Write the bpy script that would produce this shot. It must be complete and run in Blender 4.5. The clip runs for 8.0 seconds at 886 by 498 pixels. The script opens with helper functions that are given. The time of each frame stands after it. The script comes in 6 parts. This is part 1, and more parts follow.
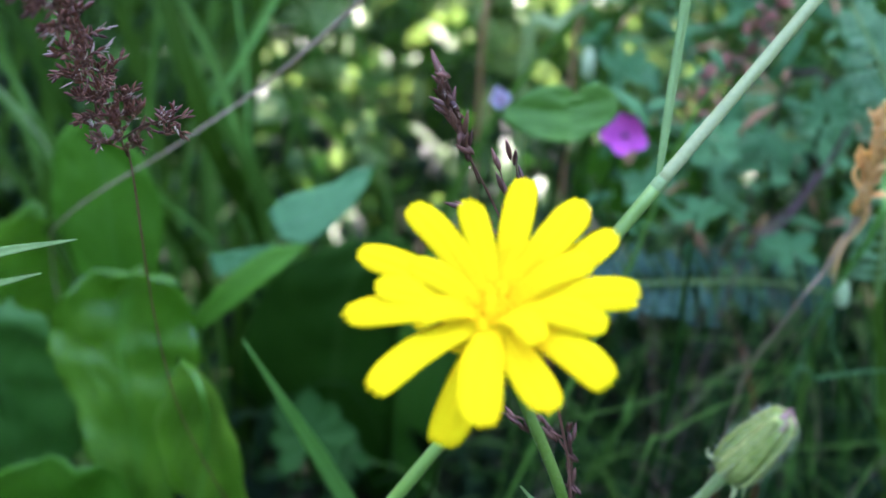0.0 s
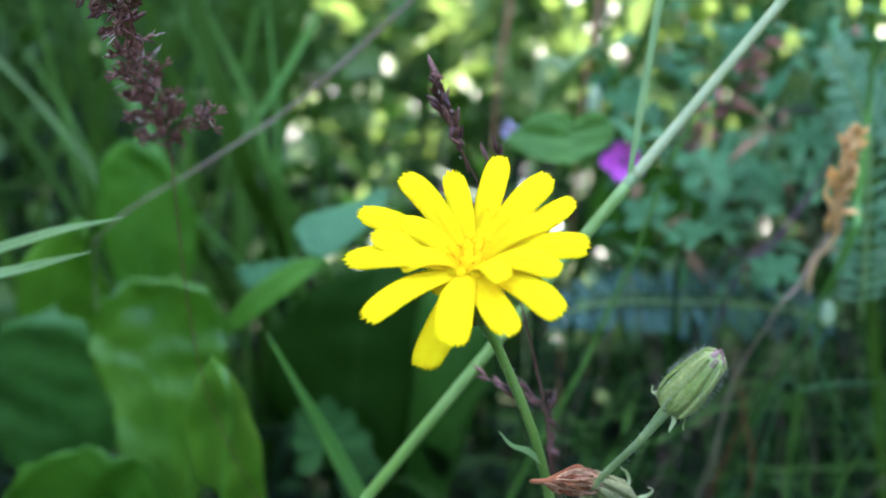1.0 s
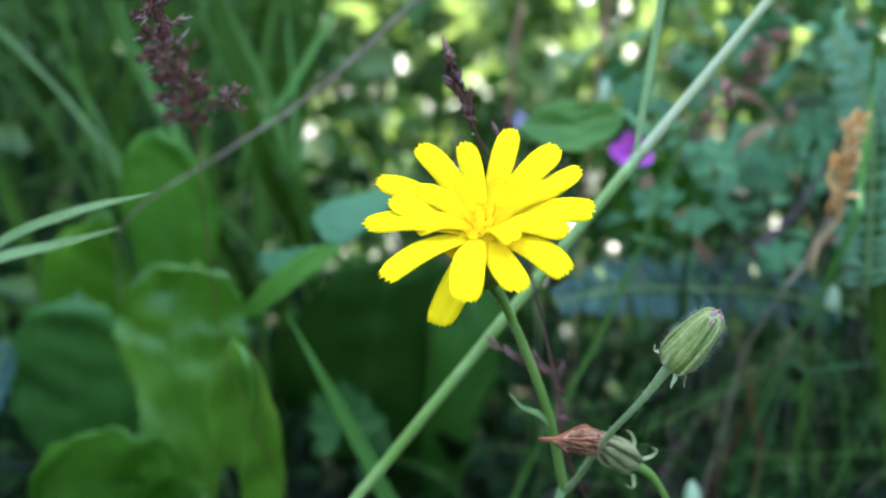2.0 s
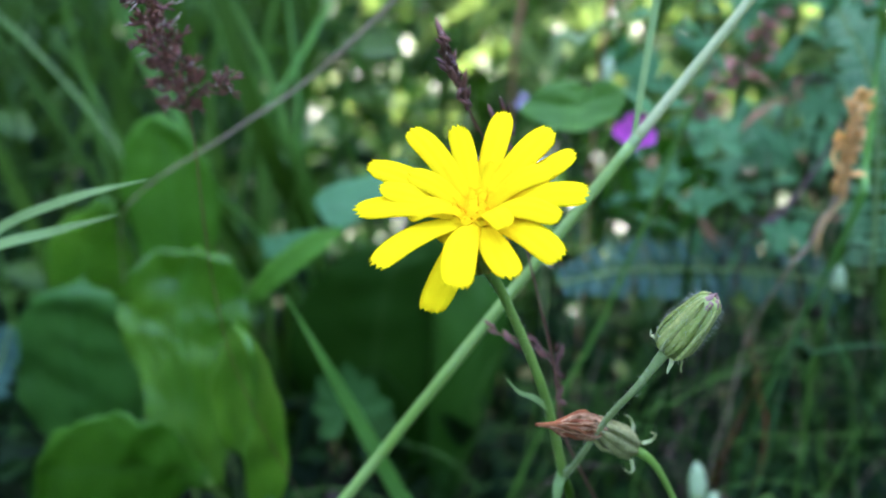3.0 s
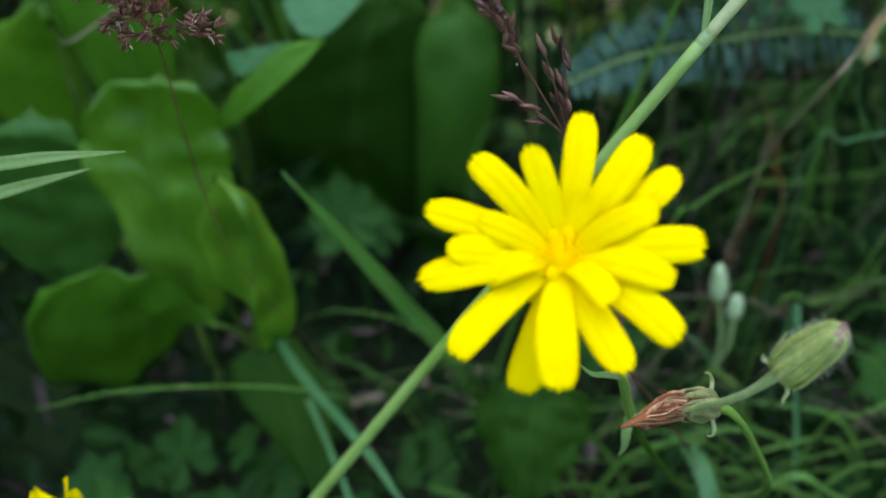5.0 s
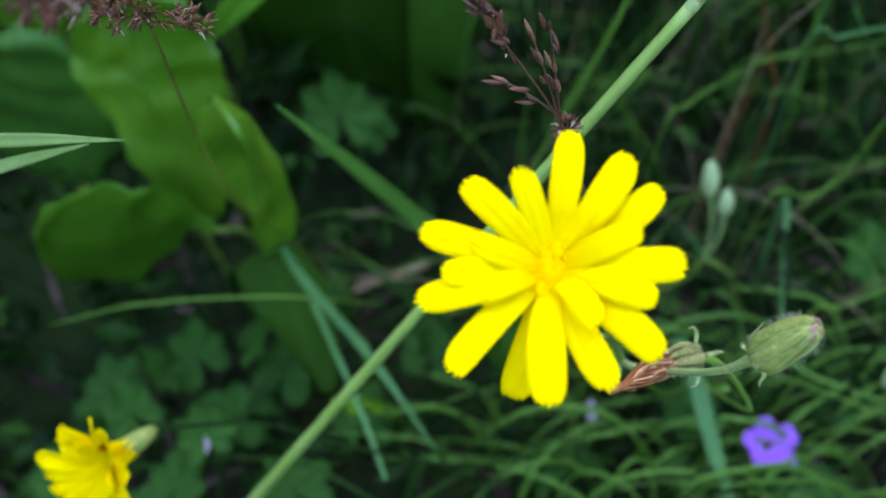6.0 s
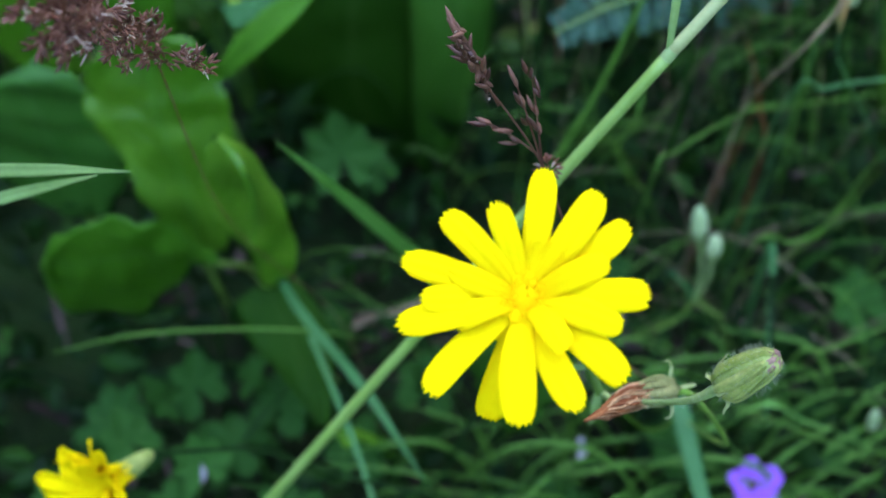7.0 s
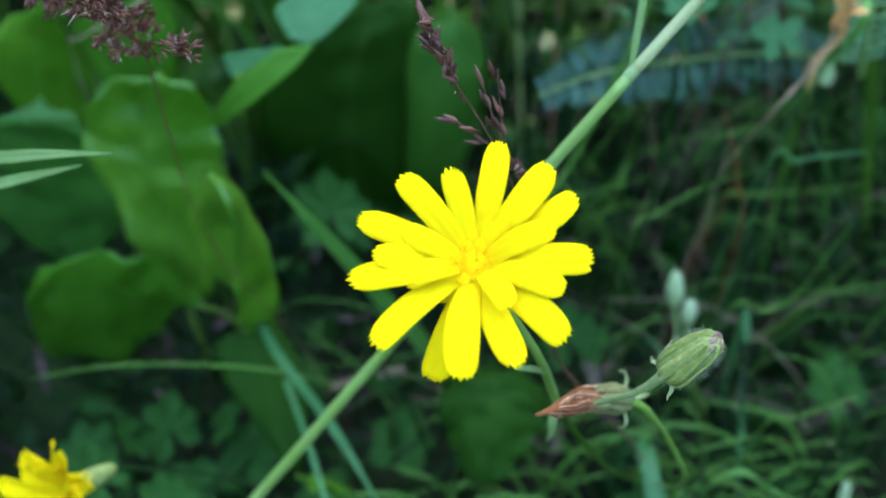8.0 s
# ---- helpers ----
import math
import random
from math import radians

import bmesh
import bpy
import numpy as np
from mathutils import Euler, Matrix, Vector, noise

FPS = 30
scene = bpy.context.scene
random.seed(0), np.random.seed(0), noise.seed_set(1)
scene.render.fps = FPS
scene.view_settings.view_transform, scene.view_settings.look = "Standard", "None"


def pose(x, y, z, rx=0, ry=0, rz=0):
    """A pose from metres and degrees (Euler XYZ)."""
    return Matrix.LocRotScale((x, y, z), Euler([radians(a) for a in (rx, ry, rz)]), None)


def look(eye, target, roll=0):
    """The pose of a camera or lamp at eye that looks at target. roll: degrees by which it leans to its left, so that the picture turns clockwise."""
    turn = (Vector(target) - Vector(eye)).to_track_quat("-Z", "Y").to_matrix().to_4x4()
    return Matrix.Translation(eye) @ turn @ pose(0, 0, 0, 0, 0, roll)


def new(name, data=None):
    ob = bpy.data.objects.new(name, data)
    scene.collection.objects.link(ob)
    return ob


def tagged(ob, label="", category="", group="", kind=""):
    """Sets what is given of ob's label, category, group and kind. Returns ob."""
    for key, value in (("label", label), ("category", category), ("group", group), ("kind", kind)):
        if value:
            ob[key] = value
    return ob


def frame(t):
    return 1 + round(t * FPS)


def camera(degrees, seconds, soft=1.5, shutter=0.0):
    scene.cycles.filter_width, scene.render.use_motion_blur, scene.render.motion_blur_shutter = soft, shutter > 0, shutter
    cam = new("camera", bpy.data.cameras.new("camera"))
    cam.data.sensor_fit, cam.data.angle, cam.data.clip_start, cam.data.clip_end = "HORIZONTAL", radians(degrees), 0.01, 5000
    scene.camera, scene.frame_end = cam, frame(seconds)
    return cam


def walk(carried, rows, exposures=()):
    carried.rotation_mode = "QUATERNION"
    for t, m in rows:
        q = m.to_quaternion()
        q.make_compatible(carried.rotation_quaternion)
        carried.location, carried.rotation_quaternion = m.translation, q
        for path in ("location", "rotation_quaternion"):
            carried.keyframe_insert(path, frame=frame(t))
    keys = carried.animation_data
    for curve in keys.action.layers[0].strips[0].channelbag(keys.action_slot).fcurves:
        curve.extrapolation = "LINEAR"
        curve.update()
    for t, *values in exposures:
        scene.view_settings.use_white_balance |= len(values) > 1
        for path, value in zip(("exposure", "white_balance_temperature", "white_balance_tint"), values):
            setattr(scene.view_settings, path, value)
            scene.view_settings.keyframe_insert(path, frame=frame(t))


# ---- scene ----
cam = camera(45.4, 8.0, soft=1.7)
cam.data.dof.use_dof = True
cam.data.dof.focus_distance = 0.136
cam.data.dof.aperture_fstop = 17.0
PATH = [
    (0, (0.01165, 0.00777, 0.22183), (0.00673, 0.16724, 0.16312), 0.40),
    (0.5, (0.01213, -0.01037, 0.22170), (0.00315, 0.15140, 0.17023), 0.72),
    (1, (0.01801, -0.01562, 0.21784), (0.00791, 0.14669, 0.16829), 0.80),
    (2.5, (0.01928, -0.02660, 0.21511), (0.00570, 0.13576, 0.16657), 0.24),
    (3, (0.02089, -0.02272, 0.21548), (0.00682, 0.13860, 0.16373), -0.12),
    (3.5, (0.01628, -0.02006, 0.21455), (0.00354, 0.14121, 0.16228), -0.05),
    (4, (0.01421, -0.01501, 0.21775), (0.00147, 0.14485, 0.16133), -0.24),
    (4.5, (0.01197, 0.00917, 0.23332), (0.00527, 0.15498, 0.14616), -1.99),
    (5, (0.00519, 0.01960, 0.24803), (-0.00034, 0.15346, 0.14340), -3.97),
    (6.3, (0.00914, 0.03093, 0.27216), (0.00187, 0.14303, 0.14457), -6.64),
    (6.5, (0.01108, 0.02978, 0.27453), (0.00372, 0.14463, 0.14940), -6.55),
    (7, (0.01028, 0.02335, 0.27130), (0.00259, 0.14266, 0.15045), -5.38),
    (7.5, (0.01178, 0.01825, 0.27042), (0.00486, 0.14072, 0.15273), -4.14),
    (8, (0.01580, 0.00698, 0.26022), (0.00823, 0.13976, 0.15433), -2.13),
]
EXPOSURE = [(0.0, 3.55, 6000, 36), (4.0, 3.55, 6000, 36), (4.5, 3.1, 7200, 27), (5.0, 3.13, 7200, 24), (6.5, 3.4, 6700, 21), (8.0, 3.47, 6150, 20)]
walk(cam, [(t, look(eye, target, roll)) for t, eye, target, roll in PATH], EXPOSURE)

# ---- light: open shade under a clear sky, low sun behind an added, unseen hedge ----
SUN_EL, SUN_AZ = 50.0, 10.0
world = bpy.data.worlds.new("sky")
scene.world = world
world.use_nodes = True
wn = world.node_tree
wn.nodes.clear()
sky = wn.nodes.new("ShaderNodeTexSky")
sky.sky_type = "NISHITA"
sky.sun_disc = False
sky.sun_elevation = radians(SUN_EL)
sky.sun_rotation = radians(SUN_AZ)
back = wn.nodes.new("ShaderNodeBackground")
back.inputs["Strength"].default_value = 0.15
wout = wn.nodes.new("ShaderNodeOutputWorld")
wn.links.new(sky.outputs[0], back.inputs[0])
wn.links.new(back.outputs[0], wout.inputs[0])
sun = new("sun", bpy.data.lights.new("sun", "SUN"))
sun.data.energy = 5.0
sun.data.angle = radians(0.6)
sun.data.color = (1.0, 0.93, 0.8)
sun_dir = Vector((math.sin(radians(SUN_AZ)) * math.cos(radians(SUN_EL)), math.cos(radians(SUN_AZ)) * math.cos(radians(SUN_EL)), math.sin(radians(SUN_EL))))
sun.matrix_world = look(sun_dir * 8, (0, 0, 0))


# ---- materials ----
def base_material(name):
    m = bpy.data.materials.new(name)
    m.use_nodes = True
    nt = m.node_tree
    nt.nodes.clear()
    return m, nt


def node(nt, kind, **sockets):
    n = nt.nodes.new(kind)
    for key, value in sockets.items():
        n.inputs[key.replace("_", " ")].default_value = value
    return n


def mix_colour(nt, fac, a, b, blend="MIX"):
    n = nt.nodes.new("ShaderNodeMix")
    n.data_type, n.blend_type = "RGBA", blend
    for k, v in ((0, fac), (6, a), (7, b)):
        if hasattr(v, "is_linked"):
            nt.links.new(v, n.inputs[k])
        else:
            n.inputs[k].default_value = v if k == 0 else (*v, 1)
    return n.outputs[2]


def ramp(nt, value, lo, hi, to_min=0.0, to_max=1.0):
    n = nt.nodes.new("ShaderNodeMapRange")
    nt.links.new(value, n.inputs[0])
    for k, v in zip((1, 2, 3, 4), (lo, hi, to_min, to_max)):
        n.inputs[k].default_value = v
    return n.outputs[0]


def maths(nt, op, a, b=0.0):
    n = nt.nodes.new("ShaderNodeMath")
    n.operation = op
    for k, v in ((0, a), (1, b)):
        if hasattr(v, "is_linked"):
            nt.links.new(v, n.inputs[k])
        else:
            n.inputs[k].default_value = v
    return n.outputs[0]


def noise_of(nt, scale, detail=3.0, stretch=None):
    tc = nt.nodes.new("ShaderNodeTexCoord")
    src = tc.outputs["Object"]
    if stretch:
        mp = nt.nodes.new("ShaderNodeMapping")
        mp.inputs["Scale"].default_value = stretch
        nt.links.new(src, mp.inputs[0])
        src = mp.outputs[0]
    n = node(nt, "ShaderNodeTexNoise", Scale=scale, Detail=detail)
    nt.links.new(src, n.inputs["Vector"])
    return n.outputs["Fac"]


def plant_material(name, dark, light, rough=0.5, glow=0.3, veins=0.0, vein_colour=(0.2, 0.35, 0.1), patch=90.0, grain=900.0, bump=0.25, sheen=0.5, spread=0.35, ribs=0.0, back=None, grit=0.35, bias=1.0):
    """Leaf, petal or stalk: two scales of colour, veins along the blade, some light let through."""
    m, nt = base_material(name)
    L = nt.links
    big, fine = noise_of(nt, patch), noise_of(nt, grain, 2.0)
    info = nt.nodes.new("ShaderNodeObjectInfo")
    isle = nt.nodes.new("ShaderNodeNewGeometry")
    rnd = maths(nt, "ADD", info.outputs["Random"], isle.outputs["Random Per Island"])
    rnd = maths(nt, "FRACT", rnd)
    f = maths(nt, "ADD", ramp(nt, big, 0.3, 0.7, 0.0, 1.0 - spread), maths(nt, "MULTIPLY", rnd, spread))
    f = maths(nt, "POWER", f, bias)
    col = mix_colour(nt, f, dark, light)
    col = mix_colour(nt, ramp(nt, fine, 0.35, 0.75, 0.0, grit), col, tuple(0.6 * c for c in dark))
    height = fine
    if veins > 0 or ribs > 0:
        uv = nt.nodes.new("ShaderNodeTexCoord")
        sep = nt.nodes.new("ShaderNodeSeparateXYZ")
        L.new(uv.outputs["UV"], sep.inputs[0])
        across = maths(nt, "ABSOLUTE", maths(nt, "SUBTRACT", sep.outputs[1], 0.5))
    if veins > 0:
        mid = ramp(nt, across, 0.012, 0.04, 1.0, 0.0)
        wob = ramp(nt, noise_of(nt, 60.0, 1.0), 0.0, 1.0, -0.5, 0.5)
        run = maths(nt, "ADD", maths(nt, "SUBTRACT", maths(nt, "MULTIPLY", sep.outputs[0], 9.0), maths(nt, "MULTIPLY", across, 5.0)), wob)
        side = maths(nt, "ABSOLUTE", maths(nt, "SUBTRACT", maths(nt, "FRACT", run), 0.5))
        side = ramp(nt, side, 0.02, 0.08, 0.45, 0.0)
        vein = maths(nt, "MAXIMUM", mid, side)
        col = mix_colour(nt, maths(nt, "MULTIPLY", vein, veins), col, vein_colour)
        height = maths(nt, "SUBTRACT", maths(nt, "MULTIPLY", fine, 0.5), vein)
    if ribs > 0:
        w = maths(nt, "SINE", maths(nt, "MULTIPLY", across, ribs))
        col = mix_colour(nt, ramp(nt, w, -1.0, 1.0, 0.0, grit), col, tuple(0.55 * c for c in dark))
        height = maths(nt, "ADD", maths(nt, "MULTIPLY", w, 0.6), fine)
    bs = node(nt, "ShaderNodeBsdfPrincipled", Roughness=rough)
    bs.inputs["Specular IOR Level"].default_value = sheen
    L.new(col, bs.inputs["Base Color"])
    L.new(ramp(nt, big, 0.3, 0.7, rough - 0.08, rough + 0.1), bs.inputs["Roughness"])
    bp = node(nt, "ShaderNodeBump", Strength=bump, Distance=0.0004)
    L.new(height, bp.inputs["Height"])
    L.new(bp.outputs[0], bs.inputs["Normal"])
    out = nt.nodes.new("ShaderNodeOutputMaterial")
    if glow > 0:
        tr = nt.nodes.new("ShaderNodeBsdfTranslucent")
        L.new(mix_colour(nt, 0.5, col, back or tuple(min(1.0, 1.6 * c) for c in light)), tr.inputs[0])
        mx = node(nt, "ShaderNodeMixShader", Fac=glow)
        L.new(bs.outputs[0], mx.inputs[1])
        L.new(tr.outputs[0], mx.inputs[2])
        L.new(mx.outputs[0], out.inputs[0])
    else:
        L.new(bs.outputs[0], out.inputs[0])
    return m


M_PETAL = plant_material("yellow_petal", (0.98, 0.69, 0.0002), (1.0, 0.78, 0.0003), 0.55, 0.18, patch=260, grain=2500, bump=0.06, sheen=0.0, ribs=60.0, grit=0.03, back=(1.0, 0.84, 0.0003))
M_STYLE = plant_material("orange_yellow_floret", (0.98, 0.56, 0.0004), (1.0, 0.70, 0.0004), 0.6, 0.16, patch=600, sheen=0.0, grit=0.05)
M_MINT = plant_material("pale_mint_stalk", (0.27, 0.43, 0.12), (0.47, 0.61, 0.25), 0.5, 0.12, patch=90, grain=2200, bump=0.3, grit=0.2)
M_STALK = plant_material("fresh_green_stalk", (0.13, 0.29, 0.025), (0.25, 0.43, 0.07), 0.55, 0.12, patch=120, grain=2200, bump=0.3)
M_STEM = plant_material("yellow_green_stem", (0.20, 0.38, 0.055), (0.39, 0.56, 0.15), 0.42, 0.1, patch=50, grain=1500, bump=0.2, grit=0.2)
M_BUD = plant_material("grey_green_bract", (0.29, 0.42, 0.045), (0.86, 0.90, 0.28), 0.65, 0.18, patch=1100, grain=3200, ribs=9.0, grit=0.4, bump=0.8, sheen=0.3)
M_BUD_DARK = plant_material("dark_green_groove", (0.20, 0.30, 0.04), (0.46, 0.54, 0.14), 0.7, 0.1, patch=700, grain=2500)
M_BUD_TIP = plant_material("mauve_bud_tip", (0.16, 0.065, 0.035), (0.46, 0.28, 0.19), 0.65, 0.1, patch=700)
M_CUP = plant_material("faded_olive_cup", (0.14, 0.17, 0.03), (0.58, 0.56, 0.20), 0.65, 0.15, patch=900, grain=2600, bump=0.9, spread=0.5)
M_HAIR = plant_material("white_hair", (0.42, 0.50, 0.28), (0.66, 0.70, 0.50), 0.6, 0.4)
M_WITHER = plant_material("withered_brown", (0.17, 0.045, 0.012), (0.88, 0.52, 0.24), 0.75, 0.1, patch=800, grain=1800, bump=0.9, sheen=0.12, spread=0.7, bias=1.3)
M_WITHER_RED = plant_material("withered_red_brown", (0.11, 0.022, 0.007), (0.46, 0.17, 0.055), 0.75, 0.1, patch=420, grain=1800, bump=0.7, sheen=0.12, spread=0.55)
M_BROAD = plant_material("broad_green_leaf", (0.040, 0.175, 0.004), (0.215, 0.49, 0.026), 0.40, 0.38, 0.5, (0.09, 0.30, 0.03), patch=55, bump=1.0, sheen=0.6, bias=1.3)
# Darker copy of broad_green_leaf: shade on leaves turned away is in the colour.
M_SHADELEAF = plant_material("shaded_green_leaf", (0.038, 0.16, 0.005), (0.110, 0.34, 0.017), 0.5, 0.35, 0.45, (0.085, 0.26, 0.03), patch=42, bump=0.6, sheen=0.28)
# Cooler, darker copy for one rosette leaf; its shade is painted in too.
M_COOLLEAF = plant_material("shaded_cool_leaf", (0.026, 0.125, 0.012), (0.080, 0.265, 0.032), 0.5, 0.3, 0.45, (0.07, 0.23, 0.04), patch=42, bump=0.6, sheen=0.3)
# Deep and dark leaf greens carry the shade on the back and low leaves.
M_DEEPLEAF = plant_material("shaded_deep_leaf", (0.018, 0.090, 0.007), (0.055, 0.19, 0.015), 0.55, 0.3, 0.4, (0.06, 0.17, 0.025), patch=45, bump=0.5, sheen=0.15)
M_DARKLEAF = plant_material("shaded_dark_leaf", (0.008, 0.048, 0.002), (0.024, 0.088, 0.005), 0.6, 0.3, 0.35, (0.04, 0.11, 0.014), patch=45, bump=0.4, sheen=0.08)
# Teal leaf green, brightened in place of sun on the higher weeds.
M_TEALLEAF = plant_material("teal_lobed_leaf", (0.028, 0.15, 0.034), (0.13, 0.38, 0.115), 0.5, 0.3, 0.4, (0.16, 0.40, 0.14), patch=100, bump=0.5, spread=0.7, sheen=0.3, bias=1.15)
# Blue-green of some grass blades; painted sky light on the folded leaf.
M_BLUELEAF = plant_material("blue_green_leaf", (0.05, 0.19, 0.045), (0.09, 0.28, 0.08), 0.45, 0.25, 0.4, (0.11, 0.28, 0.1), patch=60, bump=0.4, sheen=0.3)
# Dark green for the low cranesbill leaves, with ground-level shade in the colour.
M_LOBED = plant_material("shaded_lobed_leaf", (0.011, 0.066, 0.007), (0.042, 0.155, 0.020), 0.5, 0.3, 0.4, (0.055, 0.17, 0.04), patch=120, bump=0.4, spread=0.6, sheen=0.12)
M_YARROW = plant_material("grey_green_feather", (0.020, 0.085, 0.048), (0.115, 0.26, 0.155), 0.6, 0.2, patch=300, sheen=0.25, spread=0.8)
# Light copy of grey_green_feather: sun on the upright leaf is painted in.
M_YARROWPALE = plant_material("sunlit_feather", (0.09, 0.26, 0.09), (0.30, 0.54, 0.24), 0.6, 0.35, patch=300, sheen=0.3, spread=0.75)
M_GRASS = plant_material("grass_blade", (0.026, 0.085, 0.004), (0.085, 0.21, 0.013), 0.55, 0.3, 0.3, (0.11, 0.22, 0.03), patch=60, spread=0.7, sheen=0.2, bias=1.3)
# Dark copy of grass_blade: the undergrowth's shade is painted into its colour.
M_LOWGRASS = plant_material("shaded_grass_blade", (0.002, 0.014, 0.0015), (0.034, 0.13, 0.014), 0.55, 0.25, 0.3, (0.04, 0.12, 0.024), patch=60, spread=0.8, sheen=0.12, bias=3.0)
M_MIDGRASS = plant_material("fresh_grass_blade", (0.075, 0.22, 0.02), (0.14, 0.33, 0.045), 0.5, 0.3, 0.35, (0.15, 0.33, 0.05), patch=60, sheen=0.3)
M_PALEGRASS = plant_material("pale_grass_blade", (0.17, 0.32, 0.07), (0.29, 0.45, 0.13), 0.5, 0.25, 0.3, (0.36, 0.5, 0.2), patch=70, sheen=0.3)
M_STRAW = plant_material("dry_straw", (0.22, 0.155, 0.07), (0.42, 0.32, 0.18), 0.65, 0.1, patch=60, grain=700, bump=0.4, spread=0.6)
M_SPIKE = plant_material("red_brown_spikelet", (0.075, 0.020, 0.009), (0.36, 0.15, 0.08), 0.45, 0.2, patch=700, spread=0.8)
M_PURPLESPIKE = plant_material("purple_brown_spikelet", (0.055, 0.020, 0.010), (0.31, 0.135, 0.075), 0.5, 0.15, patch=900, spread=0.8)
# Pale spikelet tips, lightened so that they paint the head's glints too.
M_AWN = plant_material("pale_awn_glint", (0.52, 0.34, 0.22), (0.85, 0.68, 0.50), 0.5, 0.2)
M_VIOLET = plant_material("violet_petal", (0.32, 0.10, 0.64), (0.48, 0.20, 0.80), 0.55, 0.3, 0.3, (0.26, 0.06, 0.52), patch=200, sheen=0.25, grit=0.15)
M_LILAC = plant_material("pale_lilac_petal", (0.52, 0.44, 0.50), (0.74, 0.66, 0.70), 0.6, 0.3, patch=300, sheen=0.1, grit=0.25)
M_PINK = plant_material("pink_violet_petal", (0.82, 0.11, 0.52), (0.95, 0.27, 0.68), 0.55, 0.3, 0.2, (0.66, 0.08, 0.46), patch=200, sheen=0.25, grit=0.15)
M_DRYHEAD = plant_material("rust_dry_seed", (0.30, 0.14, 0.05), (0.58, 0.34, 0.15), 0.7, 0.3, patch=160, spread=0.5)
M_LITTER = plant_material("dead_leaf", (0.016, 0.010, 0.007), (0.24, 0.165, 0.14), 0.85, 0.1, patch=150, spread=0.85, sheen=0.08, bias=1.6)
M_MEADOW = plant_material("meadow_leaf", (0.04, 0.13, 0.012), (0.11, 0.25, 0.03), 0.45, 0.45, patch=60, spread=0.7, sheen=0.4)
# Lightened colour and strong translucency paint the sunlit patch of the meadow.
M_SUNLEAF = plant_material("sunlit_leaf", (0.18, 0.32, 0.08), (0.40, 0.54, 0.20), 0.4, 0.55, patch=60, spread=0.7, sheen=0.35, back=(0.72, 0.86, 0.42))
M_BLADE = plant_material("bright_grass_blade", (0.13, 0.37, 0.055), (0.22, 0.52, 0.10), 0.45, 0.3, 0.35, (0.25, 0.52, 0.14), patch=60, sheen=0.4)
M_STEMPALE = plant_material("straw_green_stem", (0.38, 0.46, 0.14), (0.58, 0.63, 0.27), 0.45, 0.1, patch=60, grain=1500, bump=0.25, grit=0.2)
M_BUDSTALK = plant_material("hairy_green_stalk", (0.25, 0.41, 0.10), (0.50, 0.63, 0.24), 0.6, 0.12, patch=350, grain=2600, bump=0.6, grit=0.35, sheen=0.2)
M_PALEBUD = plant_material("pale_green_bud", (0.40, 0.58, 0.24), (0.62, 0.76, 0.38), 0.55, 0.2, patch=200, grain=1500, bump=0.3, grit=0.2)
M_HUSK = plant_material("golden_dry_husk", (0.55, 0.25, 0.05), (1.0, 0.70, 0.27), 0.6, 0.4, patch=220, spread=0.6, bump=0.5, grit=0.2)
M_ROSE = plant_material("rose_red_seed", (0.42, 0.085, 0.055), (0.92, 0.46, 0.34), 0.55, 0.3, patch=300, spread=0.8, grit=0.2)
M_MAUVE = plant_material("mauve_dry_stem", (0.060, 0.032, 0.028), (0.17, 0.105, 0.085), 0.7, 0.1, patch=120, spread=0.7)
M_HEDGE = plant_material("hedge_leaf", (0.03, 0.09, 0.01), (0.08, 0.17, 0.02), 0.5, 0.3, patch=8, spread=0.7, sheen=0.3)
M_TWIG = plant_material("twig_bark", (0.05, 0.035, 0.025), (0.12, 0.09, 0.06), 0.8, 0.0, patch=40, grain=300, bump=0.6)


def soil_material():
    m, nt = base_material("dark_soil")
    L = nt.links
    a, b, c = noise_of(nt, 9.0, 6.0), noise_of(nt, 120.0, 5.0), noise_of(nt, 900.0, 3.0)
    # Near-black soil colours: the shade under the plants is put into them.
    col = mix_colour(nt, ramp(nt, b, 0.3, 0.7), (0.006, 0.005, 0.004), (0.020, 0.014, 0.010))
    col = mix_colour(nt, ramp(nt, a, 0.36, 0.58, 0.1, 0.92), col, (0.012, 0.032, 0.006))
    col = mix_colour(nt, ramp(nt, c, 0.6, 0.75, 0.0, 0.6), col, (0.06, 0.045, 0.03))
    bs = node(nt, "ShaderNodeBsdfPrincipled", Roughness=0.95)
    bs.inputs["Specular IOR Level"].default_value = 0.08
    L.new(col, bs.inputs["Base Color"])
    bp = node(nt, "ShaderNodeBump", Strength=0.9, Distance=0.004)
    L.new(b, bp.inputs["Height"])
    L.new(bp.outputs[0], bs.inputs["Normal"])
    out = nt.nodes.new("ShaderNodeOutputMaterial")
    L.new(bs.outputs[0], out.inputs[0])
    return m


M_SOIL = soil_material()


# ---- building helpers (plan numbers are millimetres) ----
def P(x, y, z):
    return Vector((x, y, z)) * 0.001


def PS(*rows):
    return [P(*r) for r in rows]


def at_curve(pts, u):
    """A smooth curve through the points."""
    n = len(pts) - 1
    if n == 0:
        return pts[0].copy()
    s = min(max(u, 0.0), 1.0) * n
    i = min(int(s), n - 1)
    f = s - i
    p1, p2 = pts[i], pts[i + 1]
    p0 = pts[i - 1] if i > 0 else p1 * 2 - p2
    p3 = pts[i + 2] if i + 2 <= n else p2 * 2 - p1
    return 0.5 * (2 * p1 + (p2 - p0) * f + (2 * p0 - 5 * p1 + 4 * p2 - p3) * f * f + (3 * p1 - p0 - 3 * p2 + p3) * f ** 3)


